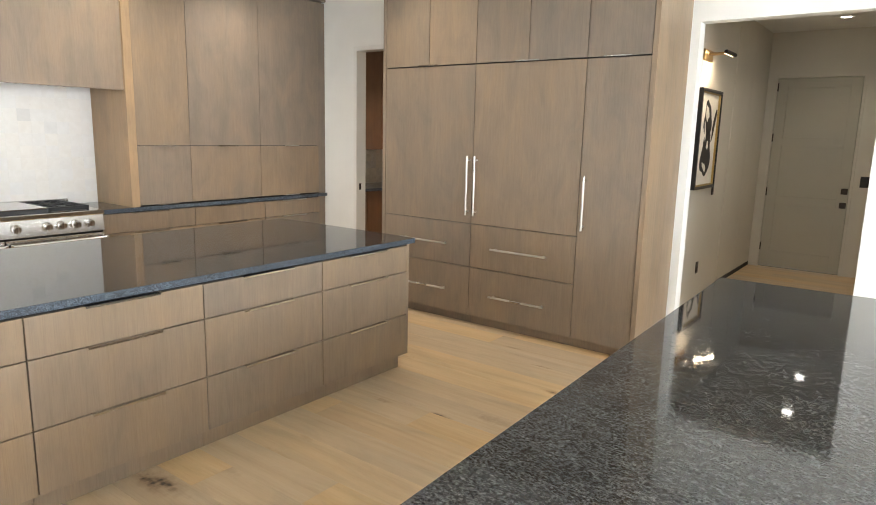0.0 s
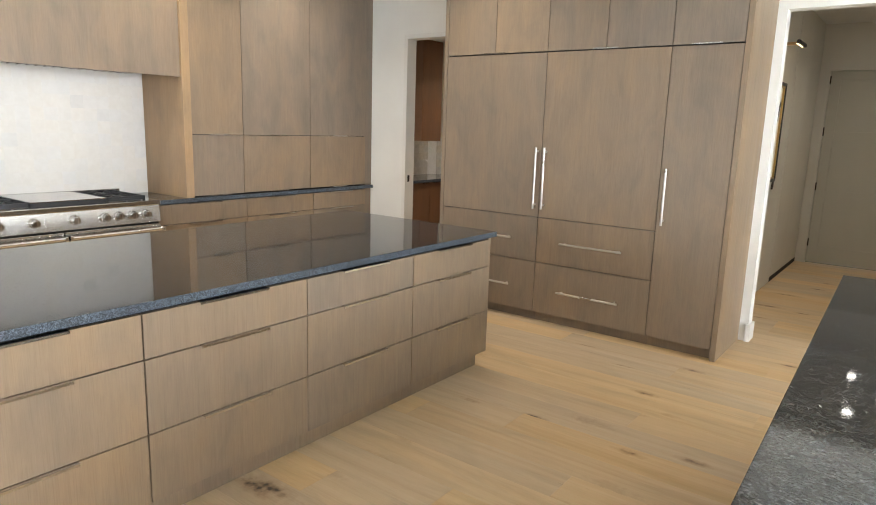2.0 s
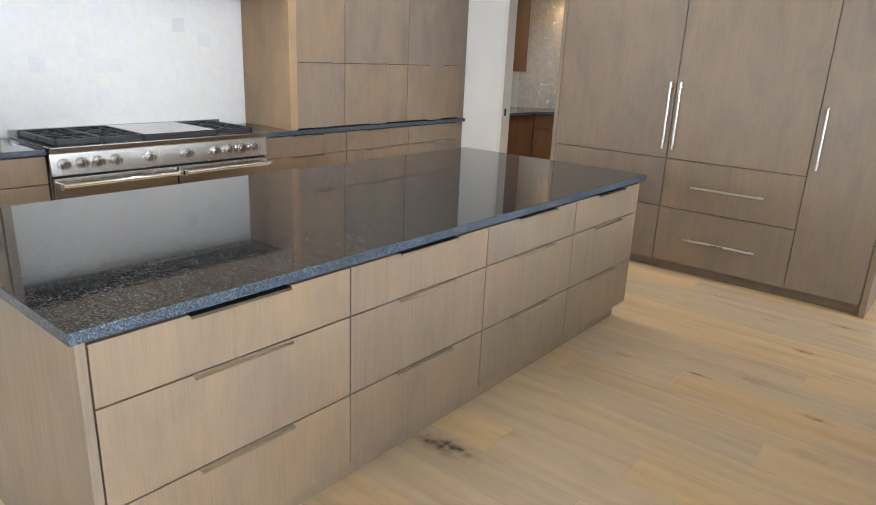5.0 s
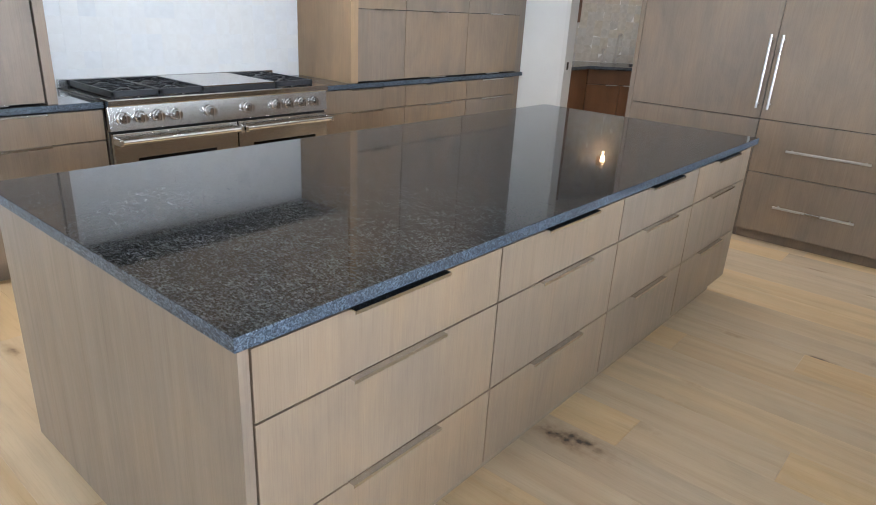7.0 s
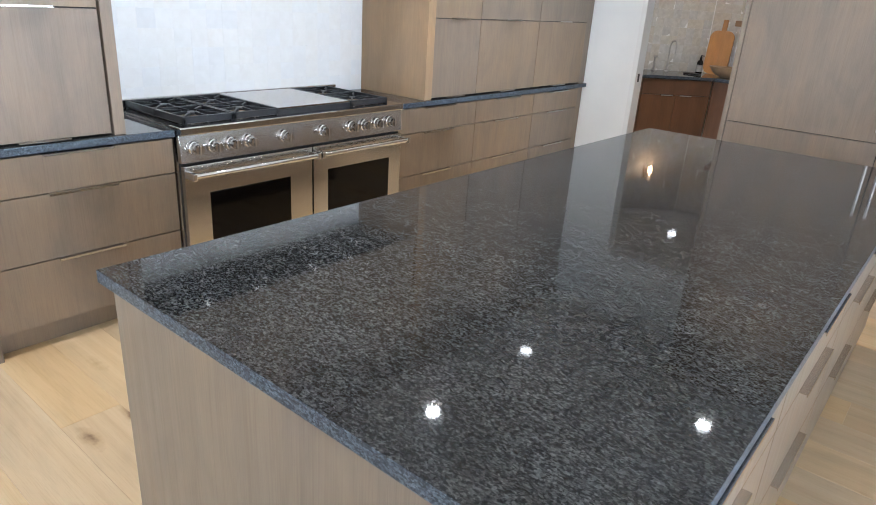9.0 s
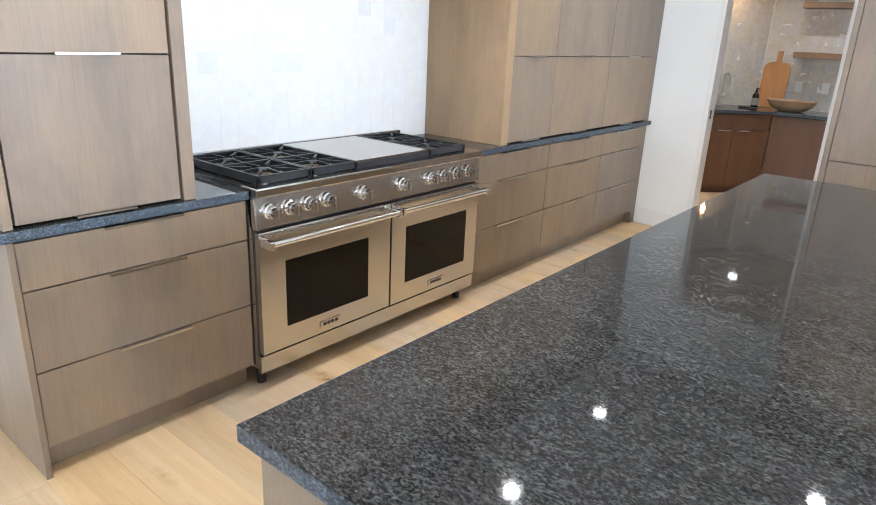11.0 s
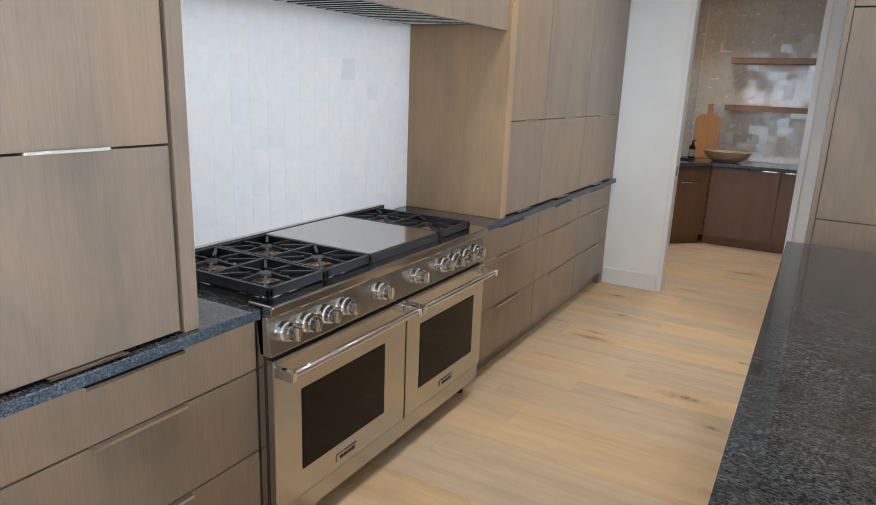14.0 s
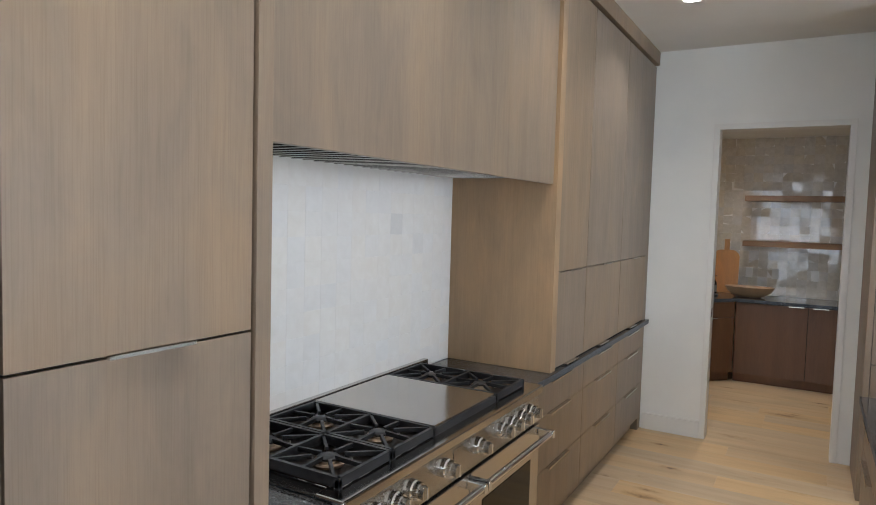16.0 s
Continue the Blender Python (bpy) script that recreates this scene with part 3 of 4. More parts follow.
# hood
def hood():
    y0, y1, x0, x1, z0 = 1.658, 3.692, WEST + 0.03, -4.662, 1.905
    h = thing("range_hood", pose((x0 + x1) / 2, (y0 + y1) / 2, z0), "oak-clad range hood with steel baffle filters below", "range hood")
    w, d = (y1 - y0) / 2, (x1 - x0) / 2
    bm = bmesh.new()
    box(bm, d - 0.022, d, -w, w, 0, TOPZ - z0, bevel=0.0012)
    part("front_panel", bm, OAK, h)
    bm = bmesh.new()
    box(bm, -d, d - 0.024, -w, w, 0.07, TOPZ - z0)
    part("body", bm, DARK_GAP, h)
    bm = bmesh.new()
    for a in ((d - 0.042, d - 0.024, -w + 0.01, w - 0.01), (-d, -d + 0.05, -w + 0.01, w - 0.01), (-d + 0.05, d - 0.042, -w + 0.01, -w + 0.06), (-d + 0.05, d - 0.042, w - 0.14, w - 0.01)):
        box(bm, *a, 0.030, 0.042)
    part("liner", bm, STEEL, h, "stainless steel hood liner")
    n = 29
    for i in range(n):
        y = -w + 0.07 + (i + 0.5) * (2 * w - 0.22) / n
        bm = bmesh.new()
        bar(bm, (-d + 0.05, y, 0.034), (d - 0.118, y, 0.034), 0.044, 0.003, (0, -0.55, 0.83))
        part("baffle", bm, STEEL, h)
    for yy in (2.06, 2.38, 2.83, 3.14):
        y = yy - (y0 + y1) / 2
        bm = bmesh.new()
        rod(bm, (0.205, y, 0.040), (0.205, y, 0.060), 0.026, None, 20)
        lamp = part("hood_lamp", bm, STEEL, h, "small round recessed hood lamp")
        bm = bmesh.new()
        rod(bm, (0.205, y, 0.0385), (0.205, y, 0.0398), 0.020, None, 16)
        part("lens", bm, LAMP_GLOW, lamp, "bright lamp lens")
        cx, cy = (x0 + x1) / 2 + 0.205, (y0 + y1) / 2 + y
        area_lamp("hood_light", look((cx, cy, z0 + 0.025), (cx - 0.25, cy, z0 - 1.0)), 0.035, 0.035, HOOD_POWER, (1.0, 0.88, 0.74), "DISK", 150)


hood()


# range
def cooker():
    y0, w, d = 1.880, 1.518, 0.66
    r = thing("range_cooker", pose(-4.583, y0, 0, 0, 0, 90) @ Matrix.Scale(1.0134, 4), "wide stainless steel double-oven gas range with griddle", "range")
    # local: x along the front, y into the wall, z up
    bm = bmesh.new()
    box(bm, 0, w, 0.035, d, 0.10, 0.90)
    part("body", bm, STEEL, r)
    bm = bmesh.new()
    box(bm, 0.004, w - 0.004, 0.030, 0.036, 0.16, 0.75)
    part("door_gap", bm, DARK_GAP, r)
    bm = bmesh.new()
    box(bm, 0, w, 0.0, 0.05, 0.742, 0.876, bevel=0.004)
    for v in bm.verts:
        v.co.y += (v.co.z - 0.722) * 0.10
    part("control_panel", bm, STEEL, r)
    bm = bmesh.new()
    box(bm, 0, w, -0.008, 0.10, 0.876, 0.914, bevel=0.006)
    box(bm, 0, w, 0.10, d - 0.03, 0.90, 0.912)
    part("cooktop", bm, STEEL_TOP, r)
    bm = bmesh.new()
    box(bm, 0.0, w, d - 0.028, d, 0.90, 0.952, bevel=0.003)
    part("back_ledge", bm, STEEL, r)
    bm = bmesh.new()
    box(bm, 0, w, 0.012, 0.036, 0.085, 0.164, bevel=0.003)
    part("kick_panel", bm, STEEL, r)
    for lx in (0.05, w - 0.05):
        for ly in (0.09, d - 0.08):
            bm = bmesh.new()
            rod(bm, (lx, ly, 0), (lx, ly, 0.1), 0.022)
            part("foot", bm, BLACK, r)
    doors = ((0.006, 0.782, 0.136, 0.628, 0.276, 0.583), (0.792, w - 0.006, 0.90, 1.405, 0.276, 0.583))
    for a, b, wa, wb, wz0, wz1 in doors:
        bm = bmesh.new()
        box(bm, a, b, 0.0, 0.03, 0.176, 0.728, bevel=0.003)
        dr = part("oven_door", bm, STEEL, r)
        bm = bmesh.new()
        box(bm, wa, wb, -0.0025, 0.004, wz0, wz1, bevel=0.001)
        part("oven_window", bm, OVEN_GLASS, dr, "dark glass oven window")
        bm = bmesh.new()
        rod(bm, (a + 0.002, -0.062, 0.692), (b - 0.002, -0.062, 0.692), 0.0145)
        part("handle_bar", bm, CHROME, dr, "polished steel bar handle", True)
        for hx in (a + 0.012, b - 0.012):
            bm = bmesh.new()
            box(bm, hx - 0.011, hx + 0.011, -0.080, 0.0, 0.674, 0.710, bevel=0.004)
            part("handle_bracket", bm, CHROME, dr)
        mid = (wa + wb) / 2
        bm = bmesh.new()
        box(bm, mid - 0.062, mid + 0.062, -0.004, 0.0, 0.205, 0.235, bevel=0.0015)
        bd = part("badge", bm, STEEL_TOP, dr, "steel badge with dark bars")
        bm = bmesh.new()
        for k in range(4):
            cx = mid - 0.036 + k * 0.024
            box(bm, cx - 0.008, cx + 0.008, -0.0055, -0.004, 0.213, 0.227)
        part("bars", bm, BLACK, bd)
    kz = 0.812
    for x in (0.070, 0.172, 0.271, 0.377, 0.597, 0.863, 1.080, 1.184, 1.290, 1.398):
        bm = bmesh.new()
        rod(bm, (x, 0.016, kz), (x, -0.004, kz), 0.036, 0.033, 28)
        rod(bm, (x, -0.004, kz), (x, -0.010, kz), 0.033, 0.028, 28)
        k = part("knob", bm, CHROME, r, "ribbed chrome knob with a dark steel grip", True)
        bm = bmesh.new()
        for i in range(22):
            a = i * math.tau / 22
            bar(bm, (x + 0.0285 * math.cos(a), -0.009, kz + 0.0285 * math.sin(a)), (x + 0.0272 * math.cos(a), -0.026, kz + 0.0272 * math.sin(a)), 0.004, 0.004, (0, 0.3, 1))
        rod(bm, (x, -0.010, kz), (x, -0.027, kz), 0.027, 0.026, 28)
        part("ribbed_ring", bm, CHROME, k, "", True)
        bm = bmesh.new()
        rod(bm, (x, -0.027, kz), (x, -0.048, kz), 0.0235, 0.0225, 28)
        part("grip", bm, STEEL_TOP, k, "dark steel grip", True)
        bm = bmesh.new()
        box(bm, x - 0.0045, x + 0.0045, -0.055, -0.046, kz - 0.021, kz + 0.021, bevel=0.001)
        part("pointer", bm, CHROME, k)
    bm = bmesh.new()
    box(bm, 0.665, 0.80, -0.002, 0.004, 0.772, 0.852, bevel=0.001)
    for v in bm.verts:
        v.co.y += (v.co.z - 0.722) * 0.10
    part("display", bm, STEEL, r, "flush steel display cover")
    # griddle with its steel cover
    gx0, gx1, gy0, gy1 = 0.604, 1.122, 0.055, 0.618
    bm = bmesh.new()
    box(bm, gx0, gx1, gy0, gy1, 0.913, 0.942, bevel=0.003)
    gr = part("griddle_frame", bm, IRON, r, "dark griddle frame")
    bm = bmesh.new()
    box(bm, gx0 + 0.004, gx1 - 0.004, gy0 + 0.006, gy1, 0.942, 0.951, bevel=0.002)
    part("griddle_cover", bm, STEEL_TOP, gr, "brushed steel griddle cover")
    for mx0, mx1 in ((0.052, 0.326), (0.328, 0.602), (1.124, 1.426)):
        bm = bmesh.new()
        box(bm, mx0 + 0.01, mx1 - 0.01, 0.070, 0.60, 0.9125, 0.9145)
        tray = part("burner_tray", bm, BRONZE, r, "dark burner tray")
        cx, h2 = (mx0 + mx1) / 2, (mx1 - mx0) / 2
        for cy in (0.205, 0.47):
            bm = bmesh.new()
            lathe(bm, [(0.050, 0.0), (0.052, 0.008), (0.044, 0.014), (0.042, 0.020)], (cx, cy, 0.9145))
            part("burner_ring", bm, BURNER_BRASS, tray, "brass burner ring", True)
            bm = bmesh.new()
            lathe(bm, [(0.034, 0.0), (0.036, 0.006), (0.030, 0.010), (0.012, 0.011)], (cx, cy, 0.9345))
            part("burner_cap", bm, IRON, tray, "", True)
            bm = bmesh.new()
            rod(bm, (cx + 0.06, cy - 0.045, 0.9145), (cx + 0.06, cy - 0.045, 0.938), 0.005)
            part("igniter", bm, PAPER, tray, "white ceramic igniter")
        bm = bmesh.new()
        y_a, y_b, top = 0.052, 0.618, 0.951
        zt = top - 0.008
        for q in (((mx0, y_a + 0.008), (mx1, y_a + 0.008)), ((mx0, y_b - 0.008), (mx1, y_b - 0.008)), ((mx0 + 0.008, y_a), (mx0 + 0.008, y_b)),
                  ((mx1 - 0.008, y_a), (mx1 - 0.008, y_b)), ((mx0, (y_a + y_b) / 2), (mx1, (y_a + y_b) / 2))):
            bar(bm, (*q[0], zt - 0.008), (*q[1], zt - 0.008), 0.013, 0.031)
        for cy in (0.205, 0.47):
            lim = (y_b - y_a) / 4 - 0.012
            for k in range(8):
                a = k * math.tau / 8
                s = min((h2 - 0.012) / max(abs(math.cos(a)), 1e-6), lim / max(abs(math.sin(a)), 1e-6))
                r0 = 0.030 if k % 2 == 0 else 0.052
                bar(bm, (cx + r0 * math.cos(a), cy + r0 * math.sin(a), zt), (cx + s * math.cos(a), cy + s * math.sin(a), zt - 0.004), 0.010, 0.015)
        for fx in (mx0 + 0.008, mx1 - 0.008):
            for fy in (y_a + 0.008, y_b - 0.008):
                box(bm, fx - 0.008, fx + 0.008, fy - 0.008, fy + 0.008, 0.914, zt)
        part("grate", bm, IRON, r, "black cast iron grate")


cooker()

# ---- refrigerator wall ----
FY = 5.288
FDEP = NORTH - FY - 0.004
C = (-3.131, -2.172, -1.213, -0.746)


def bar_handle(parent, a, b, out=0.042, r=0.0085, label="satin nickel bar handle"):
    a, b = Vector(a), Vector(b)
    d = (b - a).normalized()
    o = Vector((0, -out, 0))
    bm = bmesh.new()
    rod(bm, a + o - d * 0.012, b + o + d * 0.012, r)
    hd = part("handle", bm, NICKEL, parent, label, True)
    for p in (a + d * 0.02, b - d * 0.02):
        bm = bmesh.new()
        rod(bm, p, p + o, r * 0.8, None, 10)
        part("standoff", bm, NICKEL, hd, "", True)
    return hd


def fridge(x0, x1, handle_x, label):
    w = x1 - x0
    f = thing("refrigerator", facing(x0, FY), label, "refrigerator", "panelled refrigerators")
    bm = bmesh.new()
    box(bm, 0.001, w - 0.001, 0.022, FDEP, 0.08, 2.168)
    part("body", bm, DARK_GAP, f)
    bm = bmesh.new()
    box(bm, 0.001, w - 0.001, 0.06, 0.08, 0, 0.08)
    part("toe_board", bm, OAK, f)
    d = front(f, "door", 0, w, 0.873, 2.165)
    bar_handle(d, (handle_x, 0, 0.958), (handle_x, 0, 1.422))
    for z0, z1, hz in ((0.503, 0.873, 0.686), (0.08, 0.503, 0.287)):
        d = front(f, "drawer_front", 0, w, z0, z1)
        bar_handle(d, (w / 2 - 0.243, 0, hz), (w / 2 + 0.243, 0, hz))


fridge(C[0], C[1], C[1] - C[0] - 0.031, "tall refrigerator behind grey-brown oak panels with two freezer drawers")
fridge(C[1], C[2], 0.044, "tall refrigerator behind grey-brown oak panels with two freezer drawers")
w = C[3] - C[2]
tall = thing("tall_cabinet", facing(C[2], FY), "tall grey-brown oak pantry cabinet with bar handle", "cabinet")
bm = bmesh.new()
box(bm, 0.001, w - 0.001, 0.022, FDEP, 0.08, 2.168)
part("body", bm, DARK_GAP, tall)
bm = bmesh.new()
box(bm, 0.001, w - 0.001, 0.06, 0.08, 0, 0.08)
part("toe_board", bm, OAK, tall)
d = front(tall, "door", 0, w, 0.08, 2.165)
bar_handle(d, (0.05, 0, 0.937), (0.05, 0, 1.317))
FU = "cabinets over the refrigerators"
for x0, x1, n in ((C[0], C[1], 2), (C[1], C[2], 2), (C[2], C[3], 1)):
    w = x1 - x0
    upper_unit(facing(x0, FY), w, FDEP, [(i * w / n, (i + 1) * w / n, 2.17, TOPZ, (w / 2 if n == 2 and i == 0 else None) if n == 2 else w / 2) for i in range(n)],
               "grey-brown oak wall cabinet above the refrigerator", FU)
for x0, x1, lab in ((-3.166, C[0] - 0.001, "grey-brown oak side panel of the refrigerator wall"), (C[3] + 0.001, -0.708, "grey-brown oak side panel of the refrigerator wall")):
    upright("side_panel", FY - 0.004, NORTH - 0.001, x0, x1, 0, TOPZ, lab, "side panels of the refrigerator wall", OAK)
upright("crown_board", FY - 0.02, NORTH - 0.001, -3.176, -0.698, 2.978, CEIL - 0.001, "oak crown board under the ceiling", "crown boards", OAK)


# ---- ceiling lamps ----
def downlight(x, y, z, power, square=False):
    l = thing("downlight", pose(x, y, z), "white recessed ceiling downlight, lit", "ceiling light", "downlights")
    bm = bmesh.new()
    if square:
        for q in ((-0.075, 0.075, 0.05, 0.075), (-0.075, 0.075, -0.075, -0.05), (-0.075, -0.05, -0.05, 0.05), (0.05, 0.075, -0.05, 0.05)):
            box(bm, *q, -0.006, -0.0005)
    else:
        lathe(bm, [(0.072, -0.0005), (0.078, -0.003), (0.075, -0.006), (0.052, -0.006), (0.052, -0.0005)], (0, 0, 0), 28)
    part("trim_ring", bm, TRIM, l)
    bm = bmesh.new()
    rod(bm, (0, 0, -0.0045), (0, 0, -0.001), 0.047, None, 24)
    part("lens", bm, LAMP_GLOW, l, "bright white lens")
    area_lamp("downlight_beam", look((x, y, z - 0.012), (x, y, 0)), 0.09, 0.09, power, (1.0, 0.88, 0.74), "DISK", 120)


for x, y, sq in ((-4.19, 0.97, True), (-4.19, 2.21, True), (-4.19, 3.45, True), (-4.2, 4.72, True), (-2.66, 4.74, True)):
    downlight(x, y, CEIL, DOWN_POWER, sq)
for x, y in ((-0.02, 7.98), (-0.09, 9.2)):
    downlight(x, y, 2.94, DOWN_POWER * 0.35)
for x, y in ((-4.14, 6.6), (-4.15, 7.75)):
    downlight(x, y, PAN_CEIL, DOWN_POWER * 1.15)

# ---- pantry ----
PF = 8.15
PB = "walnut pantry base cabinets"
PD = PAN_N - PF - 0.02


def pantry_unit(m, w, n, label, rows=((0.10, 0.872),), depth=PD):
    u = thing("base_cabinet", m, label, "cabinet", PB)
    bm = bmesh.new()
    box(bm, 0.001, w - 0.001, 0.022, depth, 0.10, 0.876)
    part("body", bm, DARK_GAP, u)
    bm = bmesh.new()
    box(bm, 0.001, w - 0.001, 0.06, 0.08, 0, 0.10)
    part("toe_board", bm, WALNUT, u)
    for z0, z1 in rows:
        k = n if z1 - z0 > 0.3 else 1
        for i in range(k):
            d = front(u, "door" if k == n else "drawer_front", i * w / k, (i + 1) * w / k, z0, z1, WALNUT)
            if len(rows) == 1 or k == n:
                px = w / 2 + (0.11 if i else -0.11) if n == 2 else w / 2
                tab_pull(d, px - 0.07, px + 0.07, z1)


# north run, angled sink cabinet in the corner, west run
DX = -4.17
DIAG = 0.82
AX, AY = DX - DIAG * math.cos(radians(45)), PF - DIAG * math.sin(radians(45))
pantry_unit(facing(DX + 0.003, PF), -2.80 - DX, 2, "brown walnut pantry base cabinet with two doors")
pantry_unit(facing(AX + 0.002, AY + 0.002, 0, 45), DIAG - 0.004, 2, "brown walnut angled sink cabinet with two doors below a drawer front", ((0.10, 0.70), (0.70, 0.872)), 0.56)
pantry_unit(facing(AX, AY - 0.803, 0, 90), 0.80, 2, "brown walnut base cabinet with two doors and bar pulls", depth=0.59)
pantry_unit(facing(AX, W2 + 0.02, 0, 90), AY - 0.806 - W2 - 0.02, 1, "brown walnut base cabinet with one door", depth=0.59)


def pantry_top():
    """One worktop that follows the three runs."""
    top = thing("pantry_worktop", pose(DX, PF, 0.88), "dark polished stone worktop round the pantry corner", "worktop")
    o = 0.03
    k = o * math.tan(radians(22.5))
    line = [(PAN_E - 0.005, PF - o), (DX + k, PF - o), (AX + o, AY - k), (AX + o, W2 + 0.004), (PAN_W + 0.004, W2 + 0.004),
            (PAN_W + 0.004, PAN_N - (-4.51 - PAN_W) - 0.02), (-4.53, PAN_N - 0.014), (PAN_E - 0.005, PAN_N - 0.014)]
    bm = bmesh.new()
    f = bm.faces.new([bm.verts.new((x - DX, y - PF, 0)) for x, y in line])
    r = bmesh.ops.extrude_face_region(bm, geom=[f])
    bmesh.ops.translate(bm, verts=[v for v in r["geom"] if isinstance(v, bmesh.types.BMVert)], vec=(0, 0, 0.032))
    bmesh.ops.recalc_face_normals(bm, faces=bm.faces[:])
    # edge faces get the honed stone with the sky's blue in its colour
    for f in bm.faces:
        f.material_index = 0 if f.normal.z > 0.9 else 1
    part("stone_slab", bm, [GRANITE, GRANITE_EDGE_SKY], top)


pantry_top()
upper_unit(facing(PAN_W + 0.35, 6.90, 0, 90), 0.82, 0.335, [(0, 0.41, 1.38, 2.66, 0.2), (0.41, 0.82, 1.38, 2.66, None)], "brown walnut wall cabinet in the pantry", PB, mat=WALNUT)
for z in (1.50, 2.005):
    s = thing("wall_shelf", pose(-3.475, PAN_N - 0.145, z), "thick brown wooden floating shelf on tiles", "shelf", "pantry shelves")
    bm = bmesh.new()
    box(bm, -0.69, 0.69, -0.13, 0.13, -0.03, 0.03, bevel=0.003)
    part("board", bm, SHELF_OAK, s)

for x in (-4.10, -3.83, -3.44):
    o = thing("wall_outlet", pose(x, PAN_N - 0.0065, 1.16), "pale grey outlet plate on the pantry tiles", "outlet", "pantry outlets")
    bm = bmesh.new()
    box(bm, -0.036, 0.036, -0.008, 0.0, -0.058, 0.058, bevel=0.002)
    pl = part("plate", bm, TRIM, o)
    for dz in (-0.022, 0.022):
        bm = bmesh.new()
        box(bm, -0.016, 0.016, -0.0095, -0.008, dz - 0.014, dz + 0.014, bevel=0.001)
        part("socket", bm, TRIM, pl)

# faucet
fx, fy = -4.80, 8.34
fa = thing("kitchen_faucet", pose(fx, fy, 0.912, 0, 0, 45), "nickel gooseneck faucet at the pantry sink", "faucet")
bm = bmesh.new()
lathe(bm, [(0.026, 0), (0.026, 0.012), (0.016, 0.02), (0.014, 0.07), (0.011, 0.08), (0.011, 0.09)], (0, 0, 0), 18)
part("base", bm, NICKEL, fa, "", True)
bm = bmesh.new()
pts = [(0, 0, 0.085), (0, 0, 0.27)] + [(0, -0.085 + 0.085 * math.cos(a), 0.27 + 0.085 * math.sin(a)) for a in [i * math.pi / 10 for i in range(1, 11)]] + [(0, -0.17, 0.215)]
for a, b in zip(pts, pts[1:]):
    rod(bm, a, b, 0.0105, None, 12)
part("spout", bm, NICKEL, fa, "", True)
bm = bmesh.new()
rod(bm, (0.012, 0, 0.06), (0.065, -0.01, 0.085), 0.006, None, 10)
part("lever", bm, NICKEL, fa, "", True)
fb = thing("soap_dispenser", pose(fx - 0.12, fy - 0.12, 0.912, 0, 0, 45), "small nickel soap tap beside the faucet", "soap dispenser")
bm = bmesh.new()
lathe(bm, [(0.018, 0), (0.018, 0.01), (0.009, 0.02), (0.009, 0.14), (0.012, 0.15), (0.008, 0.17)], (0, 0, 0), 16)
part("post", bm, NICKEL, fb, "", True)
bm = bmesh.new()
rod(bm, (0, 0, 0.155), (0, -0.09, 0.165), 0.006, None, 10)
part("nozzle", bm, NICKEL, fb, "", True)

# cutting board leaning on the tiles
cb = thing("cutting_board", pose(-4.345, 8.655, 0.914, -8), "honey-coloured wooden cutting board leaning on the tiles", "cutting board")
bm = bmesh.new()
box(bm, -0.14, 0.14, 0, 0.02, 0, 0.50)
es = [e for e in bm.edges if abs(e.verts[0].co.y - e.verts[1].co.y) > 0.01]
bmesh.ops.bevel(bm, geom=es, offset=0.085, segments=8, affect="EDGES", profile=0.5)
part("board", bm, BOARD, cb)
bm = bmesh.new()
box(bm, -0.028, 0.028, 0.001, 0.019, 0.498, 0.625, bevel=0.006)
part("grip", bm, BOARD, cb)
# shallow wooden bowl
bo = thing("wooden_bowl", pose(-4.06, 8.38, 0.913), "shallow pale wooden dough bowl on the worktop", "bowl")
bm = bmesh.new()
lathe(bm, [(0.10, 0), (0.15, 0.012), (0.215, 0.055), (0.252, 0.115), (0.236, 0.116), (0.20, 0.06), (0.14, 0.024), (0.05, 0.016)], (0, 0, 0), 36)
for v in bm.verts:
    v.co.y *= 0.62
part("shell", bm, PALE_WOOD, bo, "", True)
# bottle with a label
bt = thing("glass_bottle", pose(-4.43, 8.38, 0.913), "dark glass pump bottle with a grey label", "bottle")
bm = bmesh.new()
lathe(bm, [(0.034, 0), (0.036, 0.006), (0.036, 0.13), (0.026, 0.155), (0.013, 0.165), (0.013, 0.195)], (0, 0, 0), 22)
part("flask", bm, BOTTLE, bt, "", True)
bm = bmesh.new()
lathe(bm, [(0.0366, 0.03), (0.0366, 0.11)], (0, 0, 0), 22)
part("paper_label", bm, LABEL_PAPER, bt)
bm = bmesh.new()
rod(bm, (0, 0, 0.195), (0, 0, 0.215), 0.009)
rod(bm, (0, 0, 0.212), (0.035, -0.01, 0.210), 0.005)
part("pump", bm, BLACK, bt, "black pump head")
# small dark tray
tr = thing("sponge_tray", pose(-4.46, 8.27, 0.912), "small dark tray by the sink", "tray")
bm = bmesh.new()
box(bm, -0.09, 0.09, -0.05, 0.05, 0.001, 0.016, bevel=0.004)
part("dish", bm, BLACK, tr)


